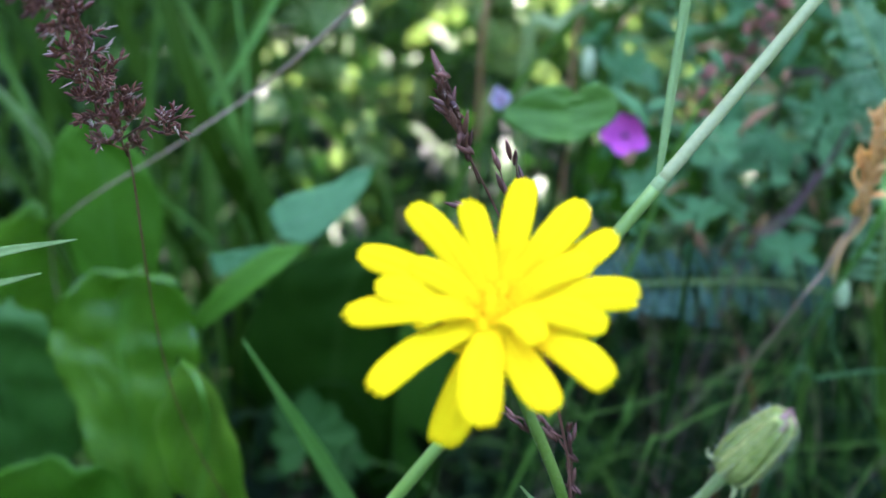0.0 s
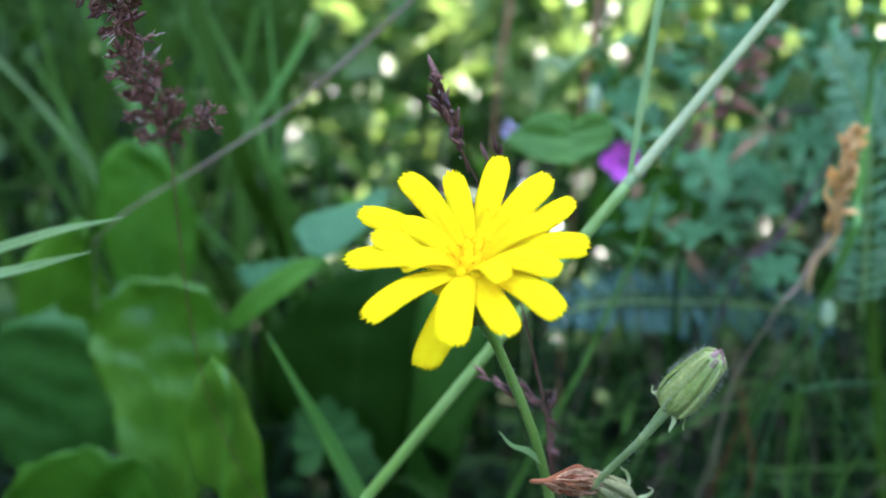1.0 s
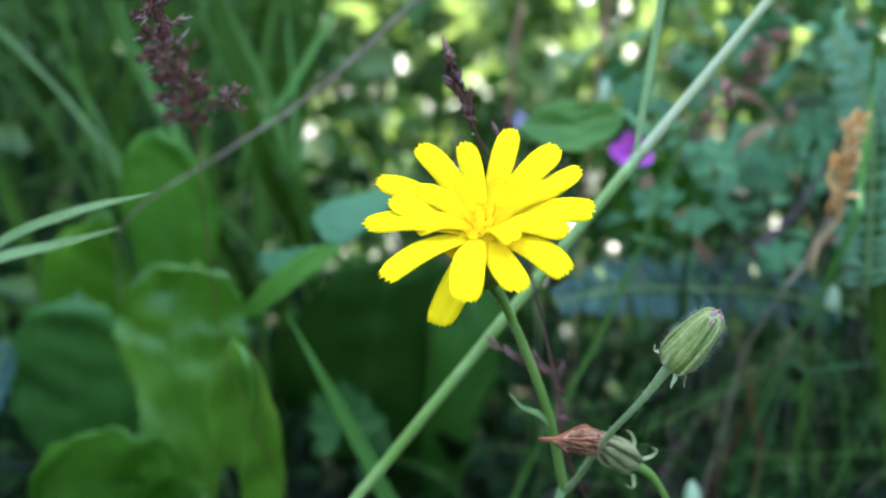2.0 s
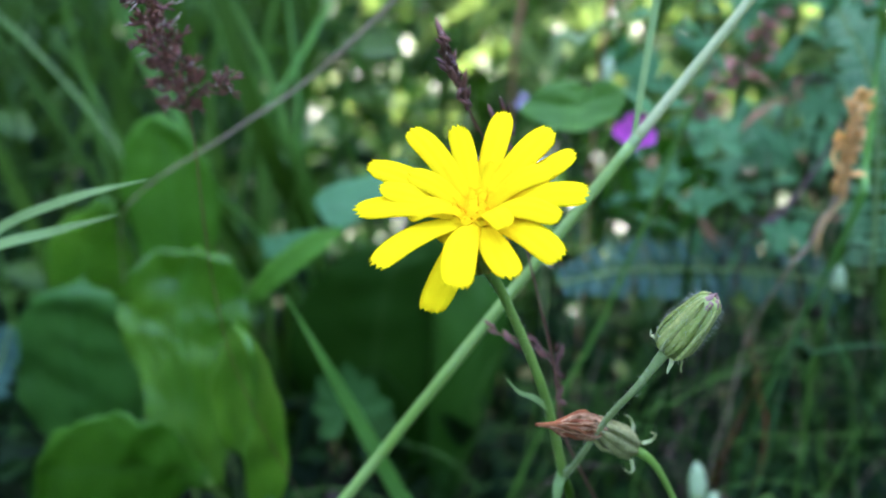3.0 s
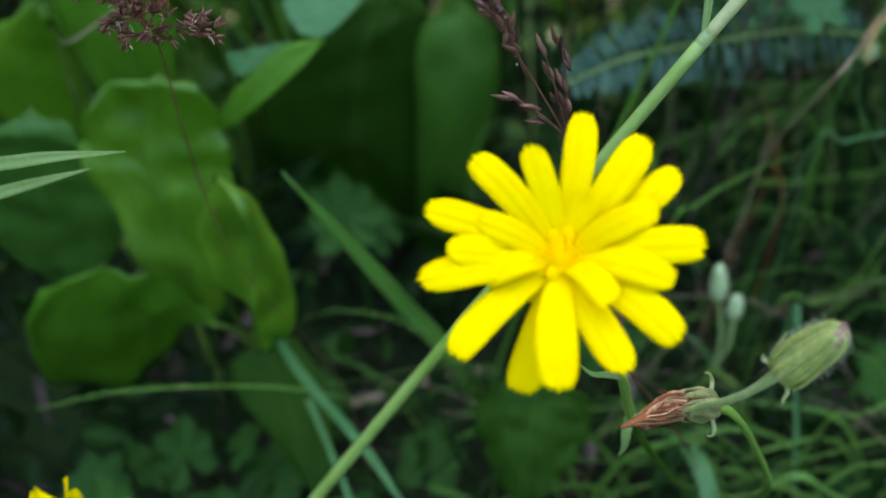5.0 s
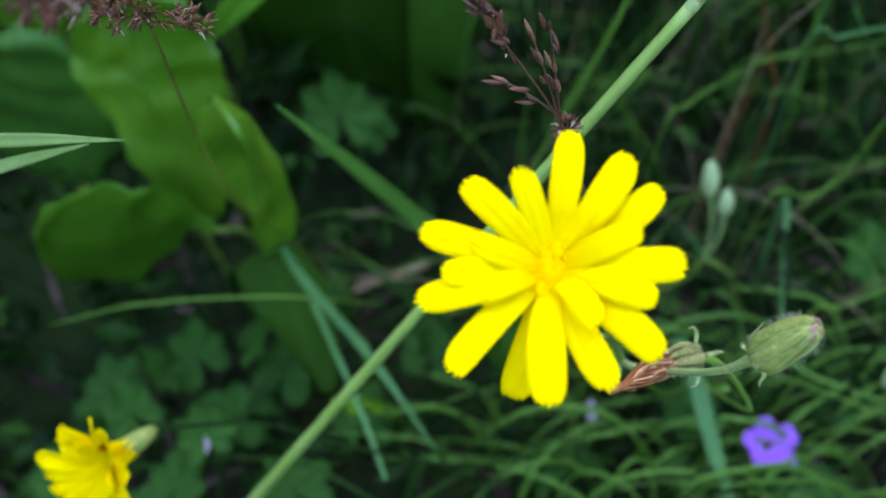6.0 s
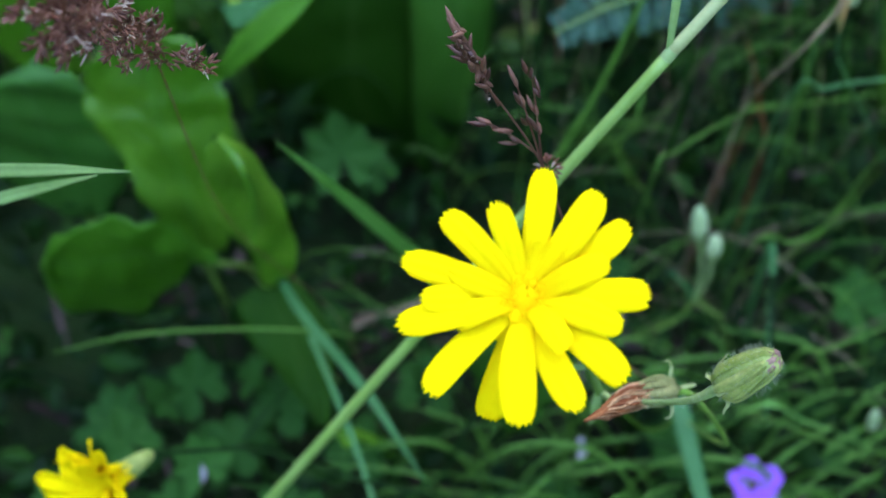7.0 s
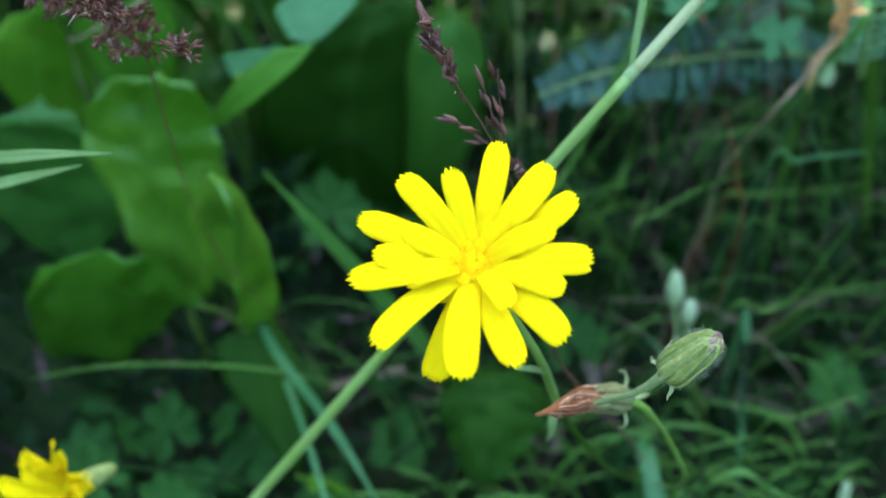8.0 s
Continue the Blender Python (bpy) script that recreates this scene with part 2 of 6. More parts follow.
def at_line(values, u):
    if not isinstance(values, (list, tuple)):
        return values
    s = min(max(u, 0.0), 1.0) * (len(values) - 1)
    i = min(int(s), len(values) - 2)
    return values[i] + (values[i + 1] - values[i]) * (s - i)


def world_of(ob):
    if ob is None:
        return Matrix.Identity(4)
    return (world_of(ob.parent) @ ob.matrix_parent_inverse if ob.parent else Matrix.Identity(4)) @ ob.matrix_basis


def finish(name, bm, material):
    bm.normal_update()
    me = bpy.data.meshes.new(name)
    bm.to_mesh(me)
    bm.free()
    me.materials.append(material)
    me.polygons.foreach_set("use_smooth", [True] * len(me.polygons))
    return me


def hang(ob, parent):
    ob.parent = parent
    ob.matrix_parent_inverse = world_of(parent).inverted()
    return ob


def part(name, bm, material, parent, label=""):
    ob = new(name, finish(name, bm, material))
    hang(ob, parent)
    return tagged(ob, label) if label else ob


def piece(name, mesh, parent, m):
    ob = new(name, mesh)
    hang(ob, parent)
    ob.matrix_basis = m
    return ob


def thing(name, base, label, category, group="", kind=""):
    ob = new(name)
    ob.empty_display_size = 0.01
    ob.location = base
    return tagged(ob, label, category, group, kind)


def solid(name, bm, material, label, category, group="", kind=""):
    return tagged(new(name, finish(name, bm, material)), label, category, group, kind)


def tube(bm, pts, radii, seg=8, n=16, bumpy=0.0):
    """A tapered round stalk along a smooth curve, with closed ends."""
    rings, side = [], None
    for i in range(n + 1):
        u = i / n
        c = at_curve(pts, u)
        d = (at_curve(pts, min(1, u + 0.01)) - at_curve(pts, max(0, u - 0.01))).normalized()
        if side is None:
            side = d.orthogonal().normalized()
        side = (side - d * side.dot(d)).normalized()
        other = d.cross(side)
        r = at_line(radii, u) * (1 + bumpy * noise.noise(c * 700))
        rings.append([bm.verts.new(c + r * (side * math.cos(a) + other * math.sin(a))) for a in (2 * math.pi * k / seg for k in range(seg))])
    for a, b in zip(rings, rings[1:]):
        for k in range(seg):
            bm.faces.new((a[k], a[(k + 1) % seg], b[(k + 1) % seg], b[k]))
    bm.faces.new(rings[0][::-1])
    bm.faces.new(rings[-1])


def sheet(bm, fn, nu, nv, thick):
    """A closed thin solid over a grid of fn(u, v), u along and v across, with u, v kept as its UV map."""
    uvl = bm.loops.layers.uv.verify()
    g = [[fn(i / nu, j / nv) for j in range(nv + 1)] for i in range(nu + 1)]
    top, low = [], []
    for i in range(nu + 1):
        rt, rl = [], []
        for j in range(nv + 1):
            a = g[min(i + 1, nu)][j] - g[max(i - 1, 0)][j]
            b = g[i][min(j + 1, nv)] - g[i][max(j - 1, 0)]
            nrm = a.cross(b)
            nrm = nrm.normalized() if nrm.length > 1e-12 else Vector((0, 0, 1))
            rim = 0.25 if j in (0, nv) or i in (0, nu) else 1.0
            rt.append(bm.verts.new(g[i][j] + nrm * thick * 0.5 * rim))
            rl.append(bm.verts.new(g[i][j] - nrm * thick * 0.5 * rim))
        top.append(rt)
        low.append(rl)

    def face(vs, uvs):
        f = bm.faces.new(vs)
        for lp, w in zip(f.loops, uvs):
            lp[uvl].uv = w

    for i in range(nu):
        for j in range(nv):
            w = [(i / nu, j / nv), ((i + 1) / nu, j / nv), ((i + 1) / nu, (j + 1) / nv), (i / nu, (j + 1) / nv)]
            face((top[i][j], top[i + 1][j], top[i + 1][j + 1], top[i][j + 1]), w)
            face((low[i][j + 1], low[i + 1][j + 1], low[i + 1][j], low[i][j]), [w[3], w[2], w[1], w[0]])
    for i in range(nu):
        for j, flip in ((0, False), (nv, True)):
            vs = [top[i][j], low[i][j], low[i + 1][j], top[i + 1][j]]
            w = [(i / nu, j / nv)] * 2 + [((i + 1) / nu, j / nv)] * 2
            face(vs[::-1] if flip else vs, w[::-1] if flip else w)
    for j in range(nv):
        for i, flip in ((0, True), (nu, False)):
            vs = [top[i][j], low[i][j], low[i][j + 1], top[i][j + 1]]
            w = [(i / nu, j / nv)] * 2 + [(i / nu, (j + 1) / nv)] * 2
            face(vs[::-1] if flip else vs, w[::-1] if flip else w)


def blade(bm, pts, widths, up, fold=0.25, twist=0.0, n=16, nv=4, thick=0.00022):
    """A grass-like blade: half-widths along a curve, folded along its middle, turning by twist degrees."""
    def fn(u, v):
        c = at_curve(pts, u)
        d = (at_curve(pts, min(1, u + 0.02)) - at_curve(pts, max(0, u - 0.02))).normalized()
        s = d.cross(up).normalized()
        t = radians(twist) * u
        nn = s.cross(d)
        s, nn = s * math.cos(t) + nn * math.sin(t), nn * math.cos(t) - s * math.sin(t)
        w = at_line(widths, u)
        q = 2 * v - 1
        return c + s * (w * q) + nn * (w * fold * (abs(q) - 0.5))
    sheet(bm, fn, n, nv, thick)


def leaf3(bm, left, mid, right, nu=26, nv=14, wave=0.0012, freq=22.0, seed=0.0, teeth=0.0, thick=0.0004, crisp=False, roll=0.0):
    """A broad leaf spanned by its left rim, midrib and right rim."""
    def fn(u, v):
        q = 2 * v - 1
        a, b, c = at_curve(left, u), at_curve(mid, u), at_curve(right, u)
        p = a * (q * q - q) / 2 + b * (1 - q * q) + c * (q * q + q) / 2
        if crisp:
            p = b.lerp(c, q) if q > 0 else b.lerp(a, -q)
        w = (c - a)
        d = at_curve(mid, min(1, u + 0.03)) - at_curve(mid, max(0, u - 0.03))
        nn = w.cross(d)
        nn = nn.normalized() if nn.length > 1e-9 else Vector((0, -1, 0))
        k = Vector((u * freq * 0.35 + seed, q * 1.7 + seed * 0.7, seed))
        p = p + nn * wave * (noise.noise(k) * 1.4 + 0.5 * math.sin(u * freq + seed + q * 2) * q * q)
        p = p + nn * wave * 0.35 * math.exp(-((q / 0.09) ** 2))
        if nu > 28:
            rim = min(1.0, 3.0 * min(u, 1.0 - u))
            p = p + nn * wave * rim * (0.7 * noise.noise(Vector((u * 7 + seed * 2, q * 3.4, seed))) + 0.35 * noise.noise(Vector((u * 17, q * 8 + seed, seed * 3))))
        if roll:
            p = p - nn * roll * (abs(q) ** 5 + 1.3 * max(0.0, (u - 0.72) / 0.28) ** 2.5)
        if teeth:
            p = p + w.normalized() * (teeth * math.sin(u * 61 + seed) * math.sin(u * 23 + seed) * (q ** 5 if q > 0 else -(abs(q) ** 5)))
        return p
    sheet(bm, fn, nu, nv, thick)


def spindle(bm, a, b, r, seg=6, n=5, fat=0.4):
    """A pointed seed-like body from a to b, widest at the share fat."""
    d = b - a
    side = d.orthogonal().normalized()
    other = d.normalized().cross(side)
    rings = []
    for i in range(1, n):
        u = i / n
        rr = r * (math.sin(math.pi * 0.5 * u / fat) if u < fat else math.cos(math.pi * 0.5 * (u - fat) / (1 - fat)) ** 0.9)
        rings.append([bm.verts.new(a + d * u + rr * (side * math.cos(t) + other * math.sin(t))) for t in (2 * math.pi * k / seg for k in range(seg))])
    va, vb = bm.verts.new(a), bm.verts.new(b)
    for p, q in zip(rings, rings[1:]):
        for k in range(seg):
            bm.faces.new((p[k], p[(k + 1) % seg], q[(k + 1) % seg], q[k]))
    for k in range(seg):
        bm.faces.new((va, rings[0][(k + 1) % seg], rings[0][k]))
        bm.faces.new((vb, rings[-1][k], rings[-1][(k + 1) % seg]))


def lathe(bm, a, axis, profile, seg=16, ridges=0, ridge=0.0):
    """A round body about an axis from a; profile rows are (distance, radius)."""
    axis = axis.normalized()
    side = axis.orthogonal().normalized()
    other = axis.cross(side)
    rings = []
    for h, r in profile:
        rings.append([bm.verts.new(a + axis * h + r * (1 + ridge * math.cos(ridges * t)) * (side * math.cos(t) + other * math.sin(t))) for t in (2 * math.pi * k / seg for k in range(seg))])
    for p, q in zip(rings, rings[1:]):
        for k in range(seg):
            bm.faces.new((p[k], p[(k + 1) % seg], q[(k + 1) % seg], q[k]))
    bm.faces.new(rings[0][::-1])
    bm.faces.new(rings[-1])


def aim(at, d, roll=0.0, size=1.0):
    """The pose of a piece whose own +Z points along d."""
    return Matrix.Translation(at) @ d.to_track_quat("Z", "Y").to_matrix().to_4x4() @ Matrix.Rotation(roll, 4, "Z") @ Matrix.Scale(size, 4)


rng = random.Random(7)
UP = Vector((0, 0, 1))
TO_EYE = Vector((0, -0.75, 0.65))

# ---- ground ----
def build_ground():
    bm = bmesh.new()
    edges = [-60, -8, -2, -0.9] + [round(-0.7 + 0.02 * k, 3) for k in range(71)] + [0.9, 2, 8, 60]
    ys = [-60, -8, -2, -0.6, -0.3] + [round(-0.1 + 0.02 * k, 3) for k in range(66)] + [1.5, 2.2, 4, 10, 60]
    grid = []
    for y in ys:
        row = []
        for x in edges:
            h = 0.006 * noise.noise(Vector((x * 9, y * 9, 0))) + 0.004 * noise.noise(Vector((x * 40, y * 40, 3)))
            row.append(bm.verts.new((x, y, h - 0.002)))
        grid.append(row)
    for a, b in zip(grid, grid[1:]):
        for k in range(len(edges) - 1):
            bm.faces.new((a[k], a[k + 1], b[k + 1], b[k]))
    return solid("ground", bm, M_SOIL, "soil with moss and plant litter, darkened for the shade under plants", "ground", kind="structure")


build_ground()


# ---- the yellow flower plant ----
HEART = P(13.9, 105.9, 178.6)
F_RIGHT = Vector((28.0, 1.1, 3.0)).normalized()
F_UP = Vector((0.0, 22.5, 15.5)).normalized()
F_AXIS = F_RIGHT.cross(F_UP).normalized()


def petal(bm, tip, width, lift=1.6, start=1.2, droop=0.0, teeth=0.8, seed=0):
    """A strap-shaped ray floret from the flower's heart to its tip, with five small teeth."""
    flat = tip - HEART
    away = (flat - F_AXIS * flat.dot(F_AXIS)).normalized()
    base = HEART + away * start * 0.001 + F_AXIS * 0.0004
    length = (tip - base).length
    side0 = away.cross(F_AXIS).normalized()
    r = random.Random(seed)
    tw, sway = r.uniform(-0.15, 0.15), r.uniform(-0.04, 0.04)
    crease = r.uniform(0.05, 0.16)
    teeth *= r.uniform(0.55, 1.05)
    shift = r.uniform(0, 1)
    taper = r.uniform(0.18, 0.38)

    def fn(u, v):
        q = 2 * v - 1
        c = base.lerp(tip, u) + F_AXIS * (lift * 0.001 * math.sin(math.pi * min(1, u * 1.02)) - droop * 0.001 * u ** 3) + side0 * (sway * length * math.sin(math.pi * u))
        w = width * 0.00050 * (0.46 + 0.54 * math.sin(0.5 * math.pi * min(1.0, u / 0.66)) ** 0.9)
        if u > 0.74:
            w *= 1 - taper * ((u - 0.74) / 0.26) ** 2
        p = c + (side0 * math.cos(tw * u) + F_AXIS * math.sin(tw * u)) * (w * q)
        p = p + F_AXIS * (w * (-0.16 * q * q + crease * math.cos(q * 9.4) * 0.25))
        if u > 0.9:
            t5 = (v * 5 + 0.35 * math.sin(6.3 * (v + shift))) % 1.0
            p = p + away * ((u - 0.9) / 0.1 * teeth * 0.001 * ((1 - abs(2 * t5 - 1)) - 0.5 - 0.9 * q * q))
        return p
    sheet(bm, fn, 16, 20, 0.00014)


def build_flower():
    plant = thing("yellow_hawksbeard", P(62, 205, 0), "yellow hawksbeard with an open flower, closed bud and withered head", "flower")
    # outer ray florets, clockwise from the top: tip and width
    outer = [(16.9, 115.5, 190.3, 3.5), (23.0, 112.7, 188.7, 3.9), (26.0, 109.6, 186.5, 3.7), (27.6, 101.7, 183.2, 3.9),
             (24.4, 94.7, 177.0, 3.9), (19.0, 92.0, 175.5, 3.8), (12.4, 91.2, 174.2, 4.3), (8.8, 95.6, 169.6, 4.2),
             (2.2, 95.5, 175.4, 3.7), (-0.8, 101.2, 180.5, 3.6), (2.1, 102.9, 182.9, 3.4), (0.1, 107.5, 184.8, 3.6),
             (5.2, 110.5, 188.8, 3.5), (11.0, 111.6, 189.1, 3.1)]
    for k, (x, y, z, w) in enumerate(outer):
        bm = bmesh.new()
        petal(bm, P(x, y, z), w, lift=1.4 + 0.5 * math.sin(k * 2.3), droop=0.0, seed=k)
        part("petal", bm, M_PETAL, plant)
    # second row
    inner = [(24.4, 99.5, 180.3, 3.6), (23.4, 105.5, 184.8, 3.2), (18.0, 97.2, 179.6, 3.2), (5.6, 102.0, 179.4, 3.0), (5.4, 106.6, 183.6, 3.0)]
    for k, (x, y, z, w) in enumerate(inner):
        bm = bmesh.new()
        petal(bm, P(x, y, z) + F_AXIS * 0.0005, w, lift=1.9, start=0.8, teeth=0.45, seed=50 + k)
        part("petal", bm, M_PETAL, plant)
    # short inner florets that fill the heart, the outermost lying nearly flat
    for k in range(26):
        a = 2.4 * k + 0.2
        d = F_RIGHT * math.cos(a) + F_UP * math.sin(a)
        reach = (0.0058 if k % 3 == 0 else 0.0044) if k < 15 else 0.0022 + 0.00016 * (k - 15)
        rise = 0.0007 + 0.0002 * math.sin(k * 3.0) if k < 15 else 0.0017 + 0.0003 * math.sin(k * 2.0)
        bm = bmesh.new()
        petal(bm, HEART + d * reach + F_AXIS * rise, 2.3 if k < 15 else 1.4, lift=0.5, start=0.5, teeth=0.3, seed=90 + k)
        part("petal", bm, M_PETAL, plant)
    # thin curled styles standing between the petals
    r = random.Random(33)
    for k, (deg, out) in enumerate(((62, 6.4), (80, 6.0), (101, 6.6), (118, 7.4), (128, 6.2), (48, 7.0), (146, 7.2), (35, 6.0))):
        d = F_RIGHT * math.cos(radians(deg)) + F_UP * math.sin(radians(deg))
        e = F_AXIS.cross(d) * r.choice((-1, 1))
        o = HEART + d * (out - 2.6) * 0.001 + F_AXIS * 0.0012
        bm = bmesh.new()
        tube(bm, [o, o + d * 0.0016 + F_AXIS * 0.0016, o + d * 0.0027 + F_AXIS * 0.0024 + e * 0.0003, o + d * 0.0031 + F_AXIS * 0.0021 + e * 0.0010, o + d * 0.0026 + F_AXIS * 0.0016 + e * 0.0013], [0.00013, 0.00012, 0.00011, 0.0001, 0.00006], 5, 14)
        part("style", bm, M_PETAL, plant, "thin curled yellow style")
    # stamen tubes with forked styles at the heart
    for k in range(13):
        a, rr = 2.4 * k + 0.3, 0.0021 * math.sqrt((k + 0.5) / 13)
        d = F_RIGHT * math.cos(a) + F_UP * math.sin(a)
        foot = HEART + d * rr * 0.6
        top = HEART + d * rr * 1.25 + F_AXIS * (0.0025 + 0.0005 * math.sin(k * 5.0))
        bm = bmesh.new()
        tube(bm, [foot, foot.lerp(top, 0.6), top], [0.00017, 0.00019, 0.00012], 6, 6)
        for s in (-1, 1):
            e = (d * 0.6 + F_AXIS.cross(d) * s * 0.9).normalized()
            tube(bm, [top, top + e * 0.0005 + F_AXIS * 0.0004, top + e * 0.0009 + F_AXIS * 0.0001], [0.00009, 0.00008, 0.00005], 5, 6)
        part("floret", bm, M_STYLE, plant, "orange-yellow stamen tube with a curled style")
    bm = bmesh.new()
    lathe(bm, HEART - F_AXIS * 0.0006, F_AXIS, [(0, 0.0024), (0.0008, 0.0026), (0.0018, 0.0021), (0.0025, 0.0011), (0.0027, 0.0002)], 20, 9, 0.08)
    part("floret_disc", bm, M_STYLE, plant)
    # green cup behind the petals
    bm = bmesh.new()
    lathe(bm, HEART - F_AXIS * 0.0095, F_AXIS, [(0, 0.0009), (0.0008, 0.0024), (0.003, 0.0033), (0.006, 0.0032), (0.0085, 0.0034), (0.0095, 0.0031), (0.0099, 0.0008)], 30, 10, 0.05)
    cup = part("involucre", bm, M_BUD, plant, "grey-green hairy cup under the petals")
    for k in range(13):
        a = 2 * math.pi * k / 13
        d = F_RIGHT * math.cos(a) + F_UP * math.sin(a)
        bm = bmesh.new()
        o = HEART - F_AXIS * 0.0085
        blade(bm, [o + d * 0.0028, o + d * 0.0036 + F_AXIS * 0.003, o + d * 0.0037 + F_AXIS * 0.007, o + d * 0.0042 + F_AXIS * 0.0098], [0.0007, 0.0009, 0.0007, 0.0001], d, 0.3, n=8, nv=2)
        part("bract", bm, M_BUD, cup)
    # stalks
    stem_top = HEART - F_AXIS * 0.0093
    fork = P(27, 128.5, 129.5)
    bm = bmesh.new()
    tube(bm, [P(62, 205, -3), P(57, 190, 36), P(48.9, 165, 67), P(39.4, 146, 93), P(30.5, 135.5, 116.5), fork], [0.0004, 0.0004, 0.0004, 0.00045, 0.0006, 0.0008], 10, 50, 0.06)
    part("lower_stem", bm, M_GRASS, plant)
    bm = bmesh.new()
    tube(bm, [fork, P(23.3, 122, 147), P(17.5, 115.5, 164), stem_top], [0.0008, 0.00072, 0.00066, 0.0010], 10, 40, 0.06)
    part("stem", bm, M_STALK, plant)
    bud_a, bud_b = P(38.5, 104.8, 161.6), P(43.6, 102.8, 169.7)
    bm = bmesh.new()
    tube(bm, [fork, P(28.6, 123, 135), P(32.0, 113.5, 147), P(35.6, 107.4, 155.5), bud_a], [0.0006, 0.00050, 0.00047, 0.0005, 0.0008], 10, 40, 0.10)
    part("bud_stalk", bm, M_BUDSTALK, plant)
    # fork bracts
    bm = bmesh.new()
    blade(bm, [fork + P(-0.4, -0.6, 0.8), fork + P(-1.0, -2.0, -1.0), fork + P(-1.2, -2.4, -3.8), fork + P(-2.0, -2.2, -6.0)], [0.0008, 0.0008, 0.0005, 0.0001], Vector((0, -1, 0)), 0.4, n=10)
    part("bract", bm, M_PALEGRASS, plant)
    bm = bmesh.new()
    blade(bm, [P(24.3, 123, 143.5), P(22.0, 120.6, 146.6), P(19.6, 119.2, 148.2), P(17.8, 118.6, 150.6)], [0.0004, 0.0005, 0.0003, 0.00008], TO_EYE, 0.4, n=12)
    part("bract", bm, M_PALEGRASS, plant)
    build_bud(plant, bud_a, bud_b)
    build_withered(plant)
    # fine hairs on the stalks
    r = random.Random(3)
    bm = bmesh.new()
    runs = [([fork, P(23.3, 122, 147), P(17.5, 115.5, 164), stem_top], 0.00075, 320), ([fork, P(28.6, 123, 135), P(32.0, 113.5, 147), P(35.6, 107.4, 155.5), bud_a], 0.0006, 420)]
    for pts, rad, count in runs:
        for _ in range(count):
            c = at_curve(pts, r.random())
            d = Vector((r.gauss(0, 1), r.gauss(0, 1), r.gauss(0, 1))).normalized()
            spindle(bm, c + d * rad * 0.6, c + d * (rad + r.uniform(0.0002, 0.0007)), 0.000024, 3, 2)
    tagged(part("hairs", bm, M_HAIR, plant, "fine white hairs"), kind="stuff")


def build_bud(plant, a, b):
    axis = (b - a).normalized()
    side = axis.cross(TO_EYE).normalized()
    other = axis.cross(side)
    length = (b - a).length
    prof = [(0, 0.0009), (0.04, 0.0019), (0.14, 0.0024), (0.3, 0.00255), (0.5, 0.00242), (0.7, 0.00212), (0.85, 0.0018), (0.95, 0.00155), (1.0, 0.0010)]
    bm = bmesh.new()
    lathe(bm, a, axis, [(h * length, r * 0.97) for h, r in prof], 40, 10, 0.05)
    bud = part("bud", bm, M_BUD_DARK, plant, "closed grey-green ribbed bud")
    for k in range(8):
        t = 2 * math.pi * (k + 0.5) / 8 + 0.12 * math.sin(k * 2.7)
        d = side * math.cos(t) + other * math.sin(t)
        bm = bmesh.new()
        sway = axis.cross(d) * 0.00022 * math.sin(k * 4.1 + 1)
        blade(bm, [a + axis * (h * length * (0.97 + 0.03 * math.sin(k * 5.0))) + d * (r * (1.0 + 0.05 * math.sin(k * 2.9 + h * 7))) + sway * math.sin(h * 6 + k) for h, r in prof[1:]] + [b + axis * 0.0002 + d * 0.0007], [0.0005, 0.00078, 0.00092, 0.00086, 0.0007, 0.00052, 0.00034, 0.0001], d, -0.22, 14 * math.sin(k * 3.3), n=22, nv=6, thick=0.0002)
        part("bract", bm, M_BUD, bud)
        bm = bmesh.new()
        q = b - axis * (0.0019 + 0.0007 * (k % 3)) + d * 0.00178
        spindle(bm, q, b + axis * (0.0001 + 0.0003 * (k % 3)) + d * 0.0005, 0.00060, 7, 7, 0.6)
        part("bract_tip", bm, M_BUD_TIP, bud, "mauve tip")
    for k, (t, out, drop) in enumerate([(0.4, 2.9, -0.5), (1.5, 2.7, 0.8), (2.6, 2.7, 1.0), (3.5, 2.8, 0.3), (4.6, 2.7, 0.9), (5.5, 2.9, -0.4)]):
        d = side * math.cos(t) + other * math.sin(t)
        bm = bmesh.new()
        blade(bm, [a + d * 0.0012 + axis * 0.0003, a + d * 0.0024 + axis * (0.0004 + drop * 0.0005), a + d * out * 0.001 + axis * (drop * 0.0016), a + d * (out + 0.5) * 0.001 + axis * (drop * 0.0032 + 0.0003)], [0.0003, 0.00036, 0.0002, 0.00004], axis, 0.4, n=10)
        part("outer_bract", bm, M_STEMPALE, bud)
    r = random.Random(5)
    bm = bmesh.new()
    for _ in range(800):
        u = r.random()
        t = r.uniform(0, 2 * math.pi)
        d = side * math.cos(t) + other * math.sin(t)
        h = u * 0.93
        rad = at_line([0.0018, 0.0023, 0.0025, 0.0024, 0.0020, 0.0013], h)
        p = a + axis * (h * length) + d * rad
        e = (d + axis * r.uniform(-0.3, 0.6) + Vector((r.gauss(0, 0.3), r.gauss(0, 0.3), r.gauss(0, 0.3)))).normalized()
        spindle(bm, p, p + e * r.uniform(0.0004, 0.0013), 0.000018, 3, 2)
    tagged(part("hairs", bm, M_HAIR, bud, "fine white hairs"), kind="stuff")


